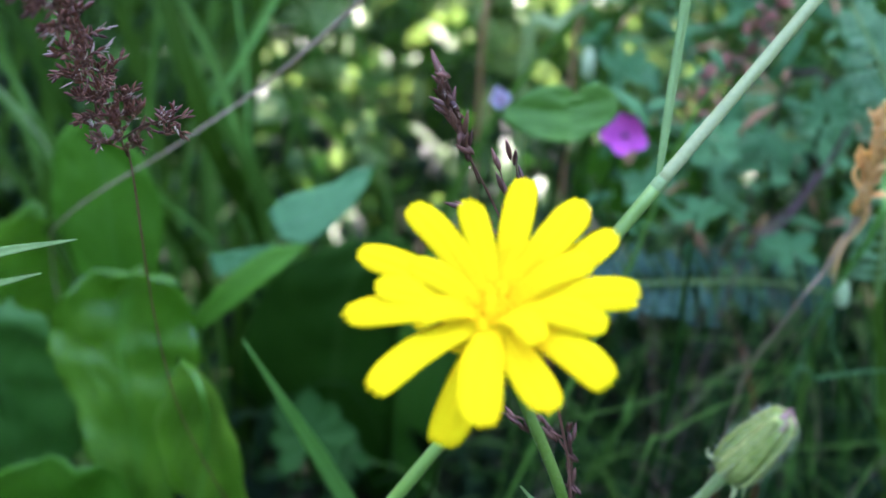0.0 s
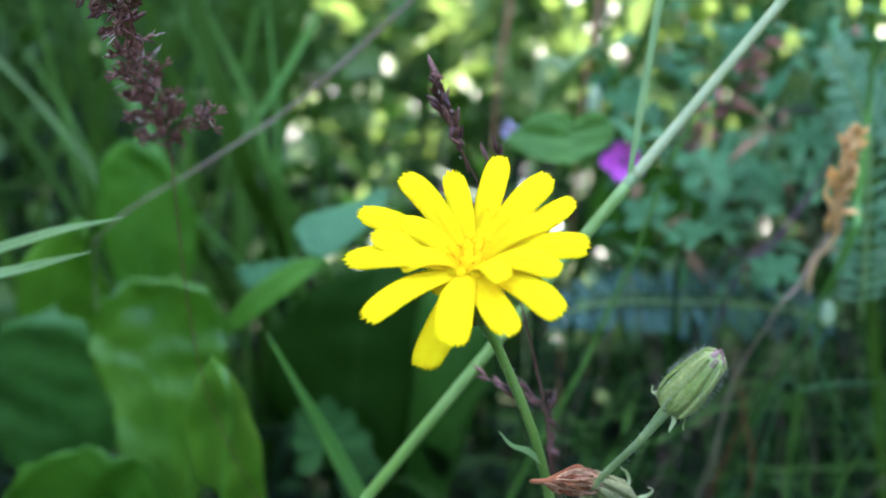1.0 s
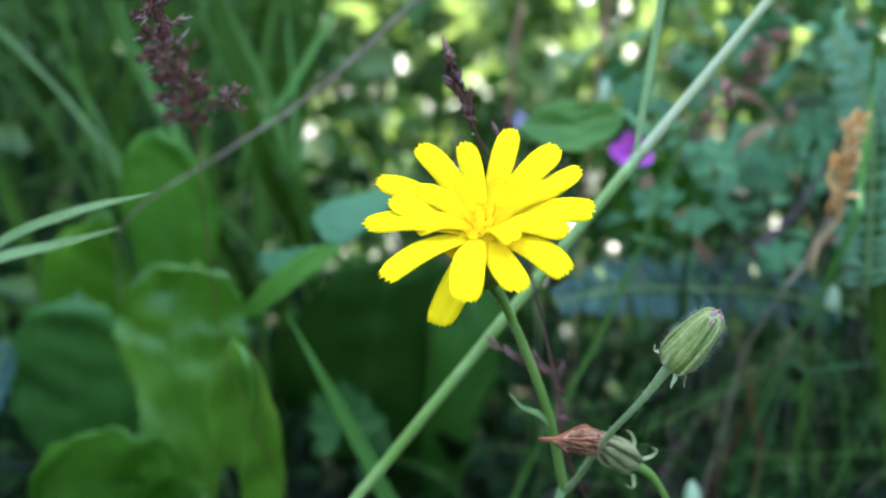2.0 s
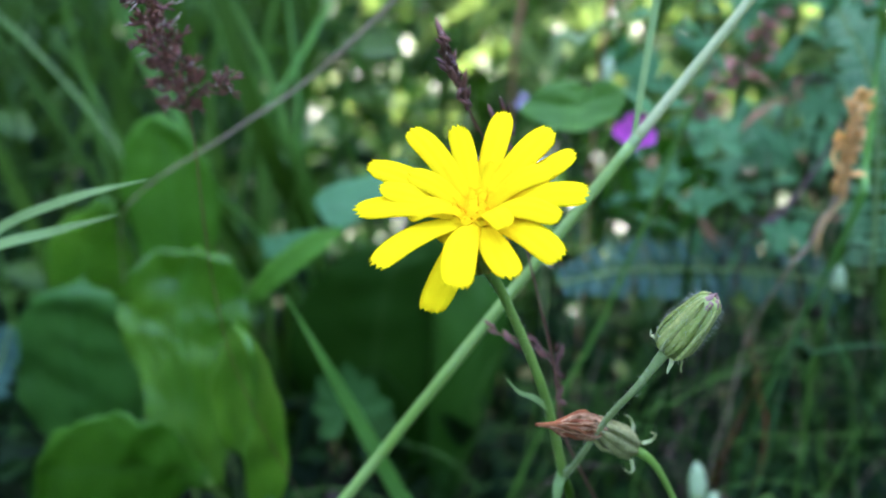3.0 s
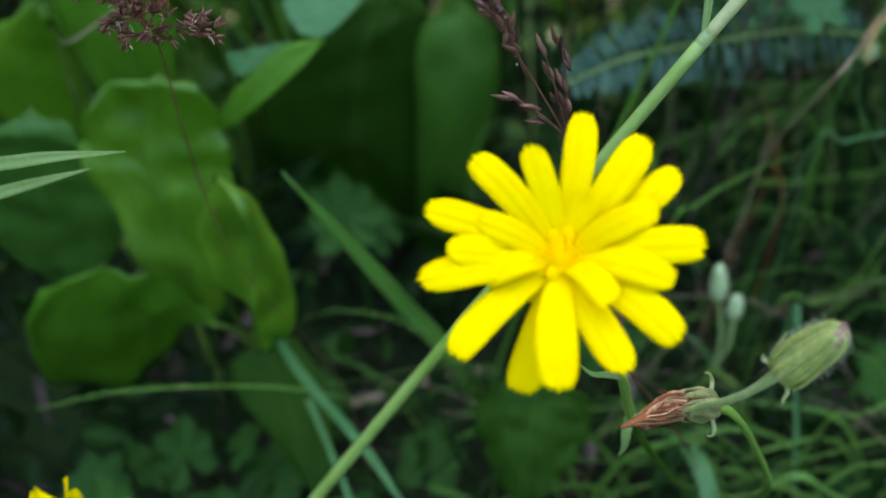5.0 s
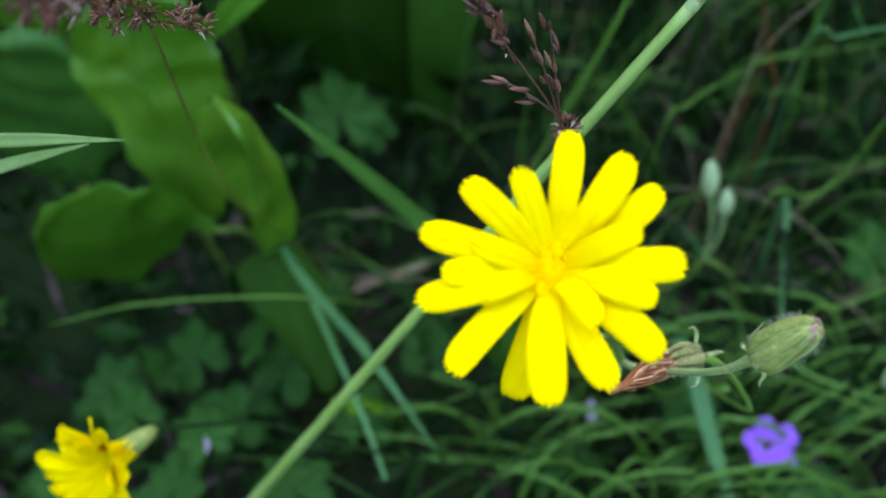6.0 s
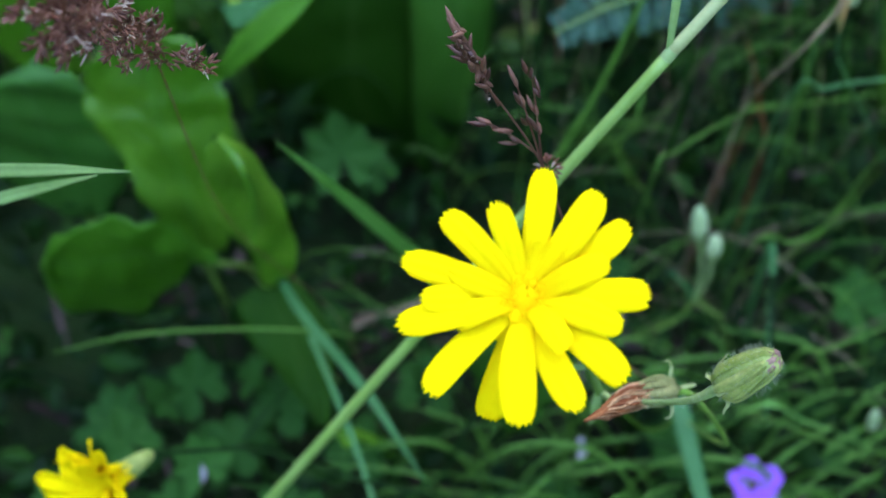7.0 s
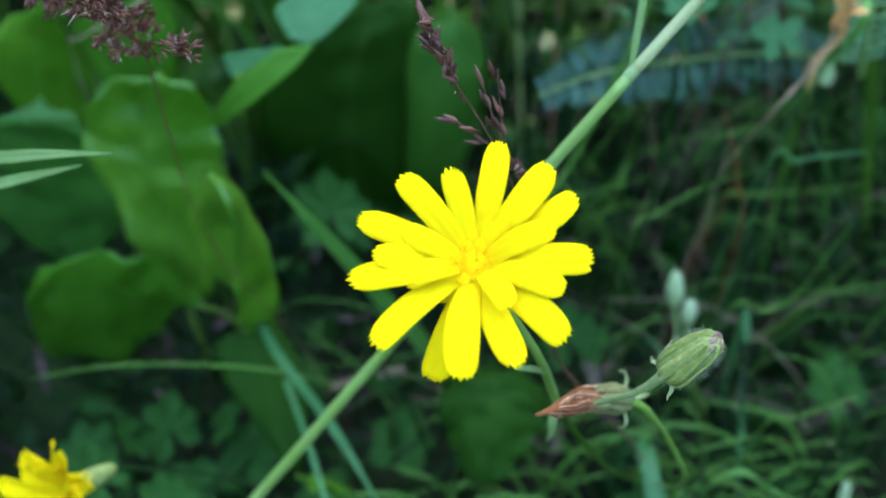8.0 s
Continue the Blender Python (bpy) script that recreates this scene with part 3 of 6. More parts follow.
def build_withered(plant):
    tip, neck, foot = P(22.2, 110.3, 147.6), P(31.0, 117.0, 144.2), P(36.6, 122.0, 138.4)
    bm = bmesh.new()
    tube(bm, [P(57, 190, 36), P(56, 160, 70), P(50.5, 131, 109), P(45.7, 126, 124), P(40.5, 123, 135), foot], [0.0003, 0.0003, 0.0004, 0.00045, 0.0006, 0.0009], 9, 40, 0.05)
    part("head_stalk", bm, M_STALK, plant)
    axis = (neck - foot).normalized()
    bm = bmesh.new()
    length = (neck - foot).length
    lathe(bm, foot, axis, [(0, 0.0008), (0.06 * length, 0.0019), (0.3 * length, 0.0023), (0.6 * length, 0.0020), (0.85 * length, 0.0014), (length, 0.0010)], 36, 7, 0.14)
    head = part("withered_head", bm, M_CUP, plant, "faded grey-green cup with a brown closed corolla")
    side = axis.cross(UP).normalized()
    other = axis.cross(side)
    r0 = random.Random(4)
    for k in range(7):
        t = 2 * math.pi * k / 7 + r0.uniform(-0.25, 0.25)
        d = side * math.cos(t) + other * math.sin(t)
        bm = bmesh.new()
        blade(bm, [foot + d * 0.0018 + axis * 0.0006, foot + d * (0.0023 + 0.0004 * math.sin(k * 2.1)) + axis * (0.35 * length), foot + d * (0.0021 + 0.0004 * math.sin(k * 3.7)) + axis * (0.65 * length), foot + d * 0.0018 + axis * (0.92 * length), foot + d * 0.0012 + axis * (1.05 * length)], [0.0007, 0.0008, 0.0007, 0.0005, 0.0002], d, -0.3, r0.uniform(-12, 12), n=12)
        part("bract", bm, M_CUP, head)
    for t, reach in ((0.5, 4.6), (2.2, 4.2), (3.9, 4.8), (5.2, 4.4)):
        d = side * math.cos(t) + other * math.sin(t)
        bm = bmesh.new()
        blade(bm, [foot + d * 0.0018, foot + d * 0.0034 - axis * 0.0003, foot + d * reach * 0.001 + axis * 0.0008, foot + d * reach * 0.001 + axis * 0.0024], [0.0003, 0.0003, 0.00016, 0.00004], axis, 0.4, n=10)
        part("outer_bract", bm, M_STEMPALE, head)
    # shrivelled petals twisted to a point
    d0 = (tip - neck)
    s0 = d0.cross(UP).normalized()
    s1 = d0.normalized().cross(s0)
    r = random.Random(8)
    for k in range(16):
        t = 2 * math.pi * k / 16 + r.uniform(-0.15, 0.15)
        pts = []
        end = r.uniform(0.72, 1.02)
        for u, rad in ((0, 0.0010), (0.18, 0.0013), (0.4, 0.0014), (0.62, 0.0010), (0.82, 0.0005), (1.0, 0.00015)):
            a = t + 1.3 * u + 0.35 * math.sin(k * 1.7 + u * 6)
            pts.append(neck - d0 * 0.1 + d0 * (u * (end + 0.1)) + (s0 * math.cos(a) + s1 * math.sin(a)) * rad * r.uniform(0.6, 1.3))
        bm = bmesh.new()
        blade(bm, pts, [0.0004, 0.0006, 0.0006, 0.00045, 0.0003, 0.0001], s0 * math.cos(t + 0.5) + s1 * math.sin(t + 0.5), 0.9, r.uniform(-120, 120), n=24, nv=6)
        part("withered_petal", bm, M_WITHER_RED if k % 3 == 0 else M_WITHER, head, "shrivelled brown petal")
    for k in range(9):
        t = r.uniform(0, 6.28)
        o = neck + d0 * r.uniform(-0.1, 0.15)
        d = s0 * math.cos(t) + s1 * math.sin(t)
        bm = bmesh.new()
        tube(bm, [o + d * 0.001, o + d * 0.0022 + d0 * 0.02, o + d * 0.0027 + d0 * r.uniform(0.02, 0.12)], [0.00012, 0.0001, 0.00004], 5, 6)
        part("withered_thread", bm, M_WITHER, head)
    bm = bmesh.new()
    tube(bm, [neck - d0 * 0.1, neck + d0 * 0.25, neck + d0 * 0.6, tip], [0.0010, 0.0012, 0.0007, 0.0002], 9, 14, 0.3)
    part("withered_petal", bm, M_WITHER_RED, head)


build_flower()


# ---- the thick leaning stem that crosses behind the flower ----
def build_leaning_stem():
    plant = thing("leaning_stem", P(-95, 139, 0), "thick pale green grass stem leaning over beside the flower", "stem")
    bm = bmesh.new()
    node_at = P(37.6, 151.8, 179.2)
    tube(bm, [P(-97, 139, -3), P(-41, 144.2, 73), P(-2, 148, 126), node_at], [0.00125, 0.00115, 0.00105, 0.00098], 14, 50, 0.03)
    part("lower_stalk", bm, M_STEM, plant)
    bm = bmesh.new()
    tube(bm, [node_at, P(57, 153.4, 205), P(85, 156, 243), P(112, 158.6, 279)], [0.00096, 0.00084, 0.00076, 0.0007], 14, 40, 0.03)
    part("upper_stalk", bm, M_STEMPALE, plant)
    bm = bmesh.new()
    d = Vector((95, 9, 128)).normalized()
    lathe(bm, node_at - d * 0.0016, d, [(0, 0.0008), (0.0008, 0.00099), (0.0016, 0.00102), (0.0024, 0.00098), (0.0032, 0.0008)], 14)
    part("stem_joint", bm, M_MINT, plant, "swollen pale joint")
    bm = bmesh.new()
    blade(bm, [node_at + P(-0.3, -0.6, 0), P(38.6, 155.0, 187), P(42, 164.5, 207), P(47, 178, 236), P(55, 196, 262)], [0.0004, 0.0007, 0.0009, 0.0009, 0.0003], Vector((-0.5, -0.8, 0.2)), 0.5, 25, n=26)
    part("leaf", bm, M_PALEGRASS, plant, "narrow grey-green leaf with a pale rim")


build_leaning_stem()


# ---- grasses in flower ----
def spikelet_mesh(name, material, size=1.0, florets=3, seed=1, slim=1.0):
    """A tight cluster of pointed florets along +Z."""
    r = random.Random(seed)
    bm = bmesh.new()
    for k in range(florets):
        a = 2.4 * k
        o = Vector((math.cos(a), math.sin(a), 0)) * (0.00035 * min(k, 1)) + Vector((0, 0, 0.0005 * k))
        e = Vector((math.cos(a) * 0.35 * min(k, 1), math.sin(a) * 0.35 * min(k, 1), 1)).normalized()
        spindle(bm, o * size, (o + e * r.uniform(0.0021, 0.0029)) * size, 0.00042 * size * slim, 5, 5, 0.36)
    return finish(name, bm, material)


def build_panicle(name, base, axis_pts, label, meshes, branches, spread, seed, stem_mat, stem_pts, reach=0.5, droop=0.0, pack=0.0017):
    """A flowering grass: culm, whorled side branches and many spikelets."""
    plant = thing(name, base, label, "grass")
    r = random.Random(seed)
    bm = bmesh.new()
    tube(bm, stem_pts + axis_pts, [0.00014, 0.00014, 0.00015, 0.00016, 0.0001], 7, 50)
    part("culm", bm, stem_mat, plant)
    for k in range(branches):
        u = (k + 0.5) / branches
        p = at_curve(axis_pts, u)
        d = (at_curve(axis_pts, min(1, u + 0.02)) - at_curve(axis_pts, max(0, u - 0.02))).normalized()
        s = d.orthogonal().normalized()
        t = 2.4 * k + r.uniform(-0.4, 0.4)
        s = (s * math.cos(t) + d.cross(s) * math.sin(t)).normalized()
        long = spread * (1 - reach * u) * r.uniform(0.55, 1.15)
        tip = p + (s * 0.85 + d * 0.5).normalized() * long - UP * droop * long
        bm = bmesh.new()
        tube(bm, [p, p.lerp(tip, 0.5) + d * long * 0.12, tip], [0.0002, 0.00016, 0.0001], 5, 8)
        part("branch", bm, stem_mat, plant)
        count = max(2, int(long / pack))
        for j in range(count):
            w = 0.25 + 0.75 * (j + 1) / count
            q = p.lerp(tip, w) + d * long * 0.12 * math.sin(math.pi * w)
            e = ((tip - p).normalized() * 0.6 + d * 0.5 + Vector((r.gauss(0, 0.45), r.gauss(0, 0.45), r.gauss(0, 0.45)))).normalized()
            piece("spikelet", r.choice(meshes), plant, aim(q, e, r.uniform(0, 6), r.uniform(0.75, 1.15)))
    return plant


SP_RED = spikelet_mesh("spikelet", M_SPIKE, 0.62, 4, slim=0.85)
SP_TIP = spikelet_mesh("spikelet_pale", M_AWN, 0.62, 2, slim=0.42)
SP_PALE = spikelet_mesh("spikelet_pale", M_AWN, 0.55, 2, slim=0.8)
SP_PURPLE = spikelet_mesh("spikelet_purple", M_PURPLESPIKE, 1.25, 2, slim=0.8)
build_panicle("flowering_grass", P(-30, 190, 0), PS((-38.7, 154.6, 181.5), (-38.9, 145.5, 194.5), (-35.3, 126.4, 206.8), (-34.1, 119.8, 211.1)),
              "grass with a dense red-brown flowering head bowing over", [SP_RED, SP_RED, SP_RED, SP_TIP], 74, 0.0046, 11, M_SPIKE,
              PS((-26, 212, -3), (-30, 206, 60), (-39.7, 172.0, 129.5), (-38.7, 156.0, 179.5)), 0.15, pack=0.0007)


def build_panicle_branch():
    plant = bpy.data.objects["flowering_grass"]
    r = random.Random(77)
    a, b = P(-38.8, 152.8, 184.1), P(-28.1, 141.1, 190.0)
    bm = bmesh.new()
    tube(bm, [a, a.lerp(b, 0.5) + UP * 0.0006, b], [0.00016, 0.00014, 0.0001], 5, 8)
    part("branch", bm, M_SPIKE, plant)
    for k in range(24):
        e = Vector((r.gauss(0.5, 0.5), r.gauss(0, 0.5), r.gauss(0.3, 0.5))).normalized()
        piece("spikelet", SP_RED if k % 4 else SP_TIP, plant, aim(a.lerp(b, 0.62 + 0.022 * k) + Vector((r.gauss(0, 0.0009), r.gauss(0, 0.0009), r.gauss(0, 0.0009))), e, r.uniform(0, 6), 0.95))


build_panicle_branch()


def build_thin_grass():
    plant = thing("brown_grass", P(66, 212, 0), "thin grass with sparse purple-brown spikelets", "grass")
    stem = PS((66, 212, -3), (52, 178, 60), (36, 150, 108), (27.1, 138, 132), (25.3, 138, 143.5), (22.2, 138, 156.3), (18.2, 138, 171), (13.6, 137, 181.5), (8.9, 134.5, 191.4), (6.3, 132.5, 200.1))
    bm = bmesh.new()
    tube(bm, stem, [0.0004, 0.0003, 0.0002, 0.00016, 0.00012], 6, 60)
    part("culm", bm, M_PURPLESPIKE, plant)
    r = random.Random(21)
    def spray(a, b, count, wide=0.35, size=1.0):
        bm = bmesh.new()
        tube(bm, [a, a.lerp(b, 0.5) + UP * 0.0005, b], [0.00018, 0.00014, 0.0001], 5, 8)
        part("branch", bm, M_PURPLESPIKE, plant)
        for j in range(count):
            w = 0.3 + 0.7 * (j + 1) / count
            e = ((b - a).normalized() + Vector((r.gauss(0, wide), r.gauss(0, wide), r.gauss(0, wide)))).normalized()
            piece("spikelet", SP_PURPLE, plant, aim(a.lerp(b, w) - e * 0.002, e, r.uniform(0, 6), size * r.uniform(0.8, 1.15)))
    spray(P(12.2, 136.6, 183.4), P(6.9, 132.8, 198.9), 30, 0.24, 0.95)
    for j in range(9):
        e = Vector((r.gauss(-0.3, 0.4), r.gauss(-0.5, 0.3), r.gauss(0.8, 0.3))).normalized()
        piece("spikelet", SP_PALE, plant, aim(P(12.2, 136.6, 183.4).lerp(P(6.9, 132.8, 198.9), 0.1 + 0.1 * j) + e * 0.0012, e, r.uniform(0, 6), 0.5))
    spray(P(18.2, 138, 171), P(16.8, 140, 186.5), 4, 0.2, 0.95)
    spray(P(18.0, 138, 172), P(14.4, 139.5, 186.0), 3, 0.25, 0.9)
    spray(P(17.4, 138, 173.4), P(9.6, 138, 180.2), 4, 0.25, 0.9)
    spray(P(24.8, 138, 146), P(14.3, 139.6, 149.5), 3, 0.25, 0.9)
    spray(P(25.2, 138, 144), P(20.8, 140, 149), 3, 0.3, 0.8)
    spray(P(27.1, 138, 132), P(25.4, 140, 147.5), 7, 0.3, 0.8)
    # dark tuft just over the top petal
    c = P(18.8, 138, 170.3)
    for k in range(22):
        e = Vector((r.uniform(-1, 1), r.uniform(-0.8, 0.4), r.uniform(-0.1, 1))).normalized()
        piece("spikelet", SP_RED if k % 3 else SP_PALE, plant, aim(c + e * 0.0010, e, r.uniform(0, 6), 0.7))


build_thin_grass()


# ---- single grass blades ----
def grass_blade(pts, half, mat, label, up=TO_EYE, fold=0.3, twist=15.0, n=22, group="grass blades"):
    bm = bmesh.new()
    blade(bm, PS(*pts), [h * 0.001 for h in half], up, fold, twist, n)
    return solid("grass_blade", bm, mat, label, "grass blade", group)


pale = "pale green pointed grass blade reaching over the broad leaves"
grass_blade([(-150, 190, -2), (-135, 182, 70), (-108, 170, 136), (-79, 157.2, 158.3), (-58, 146, 168.5), (-40.5, 137.3, 174.6)], [1.2, 1.3, 1.3, 1.2, 1.0, 0.08], M_PALEGRASS, pale, TO_EYE, 0.4, 0)
grass_blade([(-148, 192, -2), (-132, 184, 70), (-108, 166, 140), (-78, 150.6, 157.0), (-62, 149, 162), (-50.4, 147.5, 165.6)], [1.1, 1.2, 1.2, 1.1, 0.9, 0.08], M_PALEGRASS, pale, TO_EYE, 0.4, 0)
grass_blade([(4, 259, -2), (-6, 239, 42), (-12, 229, 62), (-22, 209, 100), (-32, 189.4, 136.2)], [2.4, 2.5, 2.4, 1.8, 0.08], M_BLADE, "broad green grass blade rising to a point", Vector((0.15, -0.8, 0.55)), 0.35, 10)
green = "long green grass blade bending over at its tip"
for pts, half in (
    ([(-45, 352, 0), (-58, 346, 90), (-64, 298, 150), (-80, 296, 215), (-100, 290, 270)], [2.6, 2.8, 2.8, 2.2, 0.2]),
    ([(-75, 352, 0), (-66, 340, 110), (-50, 328, 190), (-36, 322, 240), (-26, 312, 280)], [2.0, 2.2, 2.2, 1.6, 0.2]),
    ([(-66, 352, 0), (-84, 346, 90), (-102, 298, 150), (-124, 294, 210), (-142, 286, 262)], [1.7, 1.8, 1.8, 1.4, 0.2]),
    ([(-70, 280, 0), (-98, 284, 100), (-130, 286, 165), (-170, 286, 215), (-215, 282, 250)], [1.3, 1.4, 1.4, 1.0, 0.2]),
    ([(-150, 340, 0), (-130, 340, 120), (-112, 338, 200), (-100, 330, 280)], [2.4, 2.6, 2.2, 0.2]),
    ([(-12, 330, 60), (4, 330, 120), (34, 330, 170), (66, 328, 200)], [1.6, 1.8, 1.4, 0.2]),
    ([(40, 420, 0), (60, 420, 140), (88, 415, 220), (110, 405, 270)], [2.6, 2.8, 2.2, 0.2]),
    ([(160, 330, 0), (140, 325, 100), (128, 318, 170), (120, 310, 240)], [1.8, 2.0, 1.8, 0.2]),
    ([(-160, 380, 0), (-190, 380, 110), (-215, 375, 190), (-250, 365, 260)], [2.6, 2.8, 2.2, 0.2]),
    ([(-110, 420, 0), (-120, 420, 140), (-150, 410, 230), (-190, 395, 290)], [2.6, 3.0, 2.4, 0.2]),
):
    grass_blade(pts, half, M_GRASS, green, twist=30)
r = random.Random(61)
for _ in range(20):
    x0, y0 = r.uniform(-200, 0), r.uniform(345, 440)
    lean = r.choice((-1, 1)) * r.uniform(15, 95)
    h, w = r.uniform(190, 300), r.uniform(0.6, 1.4)
    grass_blade([(x0, y0, 0), (x0 + lean * 0.25, y0 - 4, h * 0.45), (x0 + lean * 0.6, y0 - 10, h * 0.8), (x0 + lean, y0 - 22, h)], [w, w, w * 0.9, 0.1], M_MIDGRASS if r.random() < 0.35 else M_GRASS, green, twist=r.uniform(-40, 40), n=14)
low = "narrow green grass blade lying over the undergrowth"
for pts, half in (
    ([(-98, 188, 75), (-75, 191, 77), (-43, 193, 74), (-20, 200, 60)], [0.1, 0.45, 0.5, 0.25]),
    ([(-45, 212, 72), (-37.7, 199.4, 71), (-21, 175.7, 70), (-6.3, 151.9, 66)], [1.0, 1.4, 1.3, 0.1]),
    ([(-44, 214, 60), (-38, 202, 60), (-26.4, 173, 60), (-18.8, 151, 58)], [0.6, 0.8, 0.8, 0.5]),
    ([(90, 240, 20), (86.7, 228, 60), (80, 200, 68), (77.6, 186, 60)], [0.9, 1.0, 0.9, 0.2]),
    ([(36, 260, 20), (50, 240, 62), (58, 232, 96), (60, 229, 150)], [1.0, 1.1, 1.0, 0.2]),
):
    grass_blade(pts, half, M_LOWGRASS if pts[0][0] > 0 else M_TEALLEAF if pts[0][1] > 211 else M_MIDGRASS, low, UP)

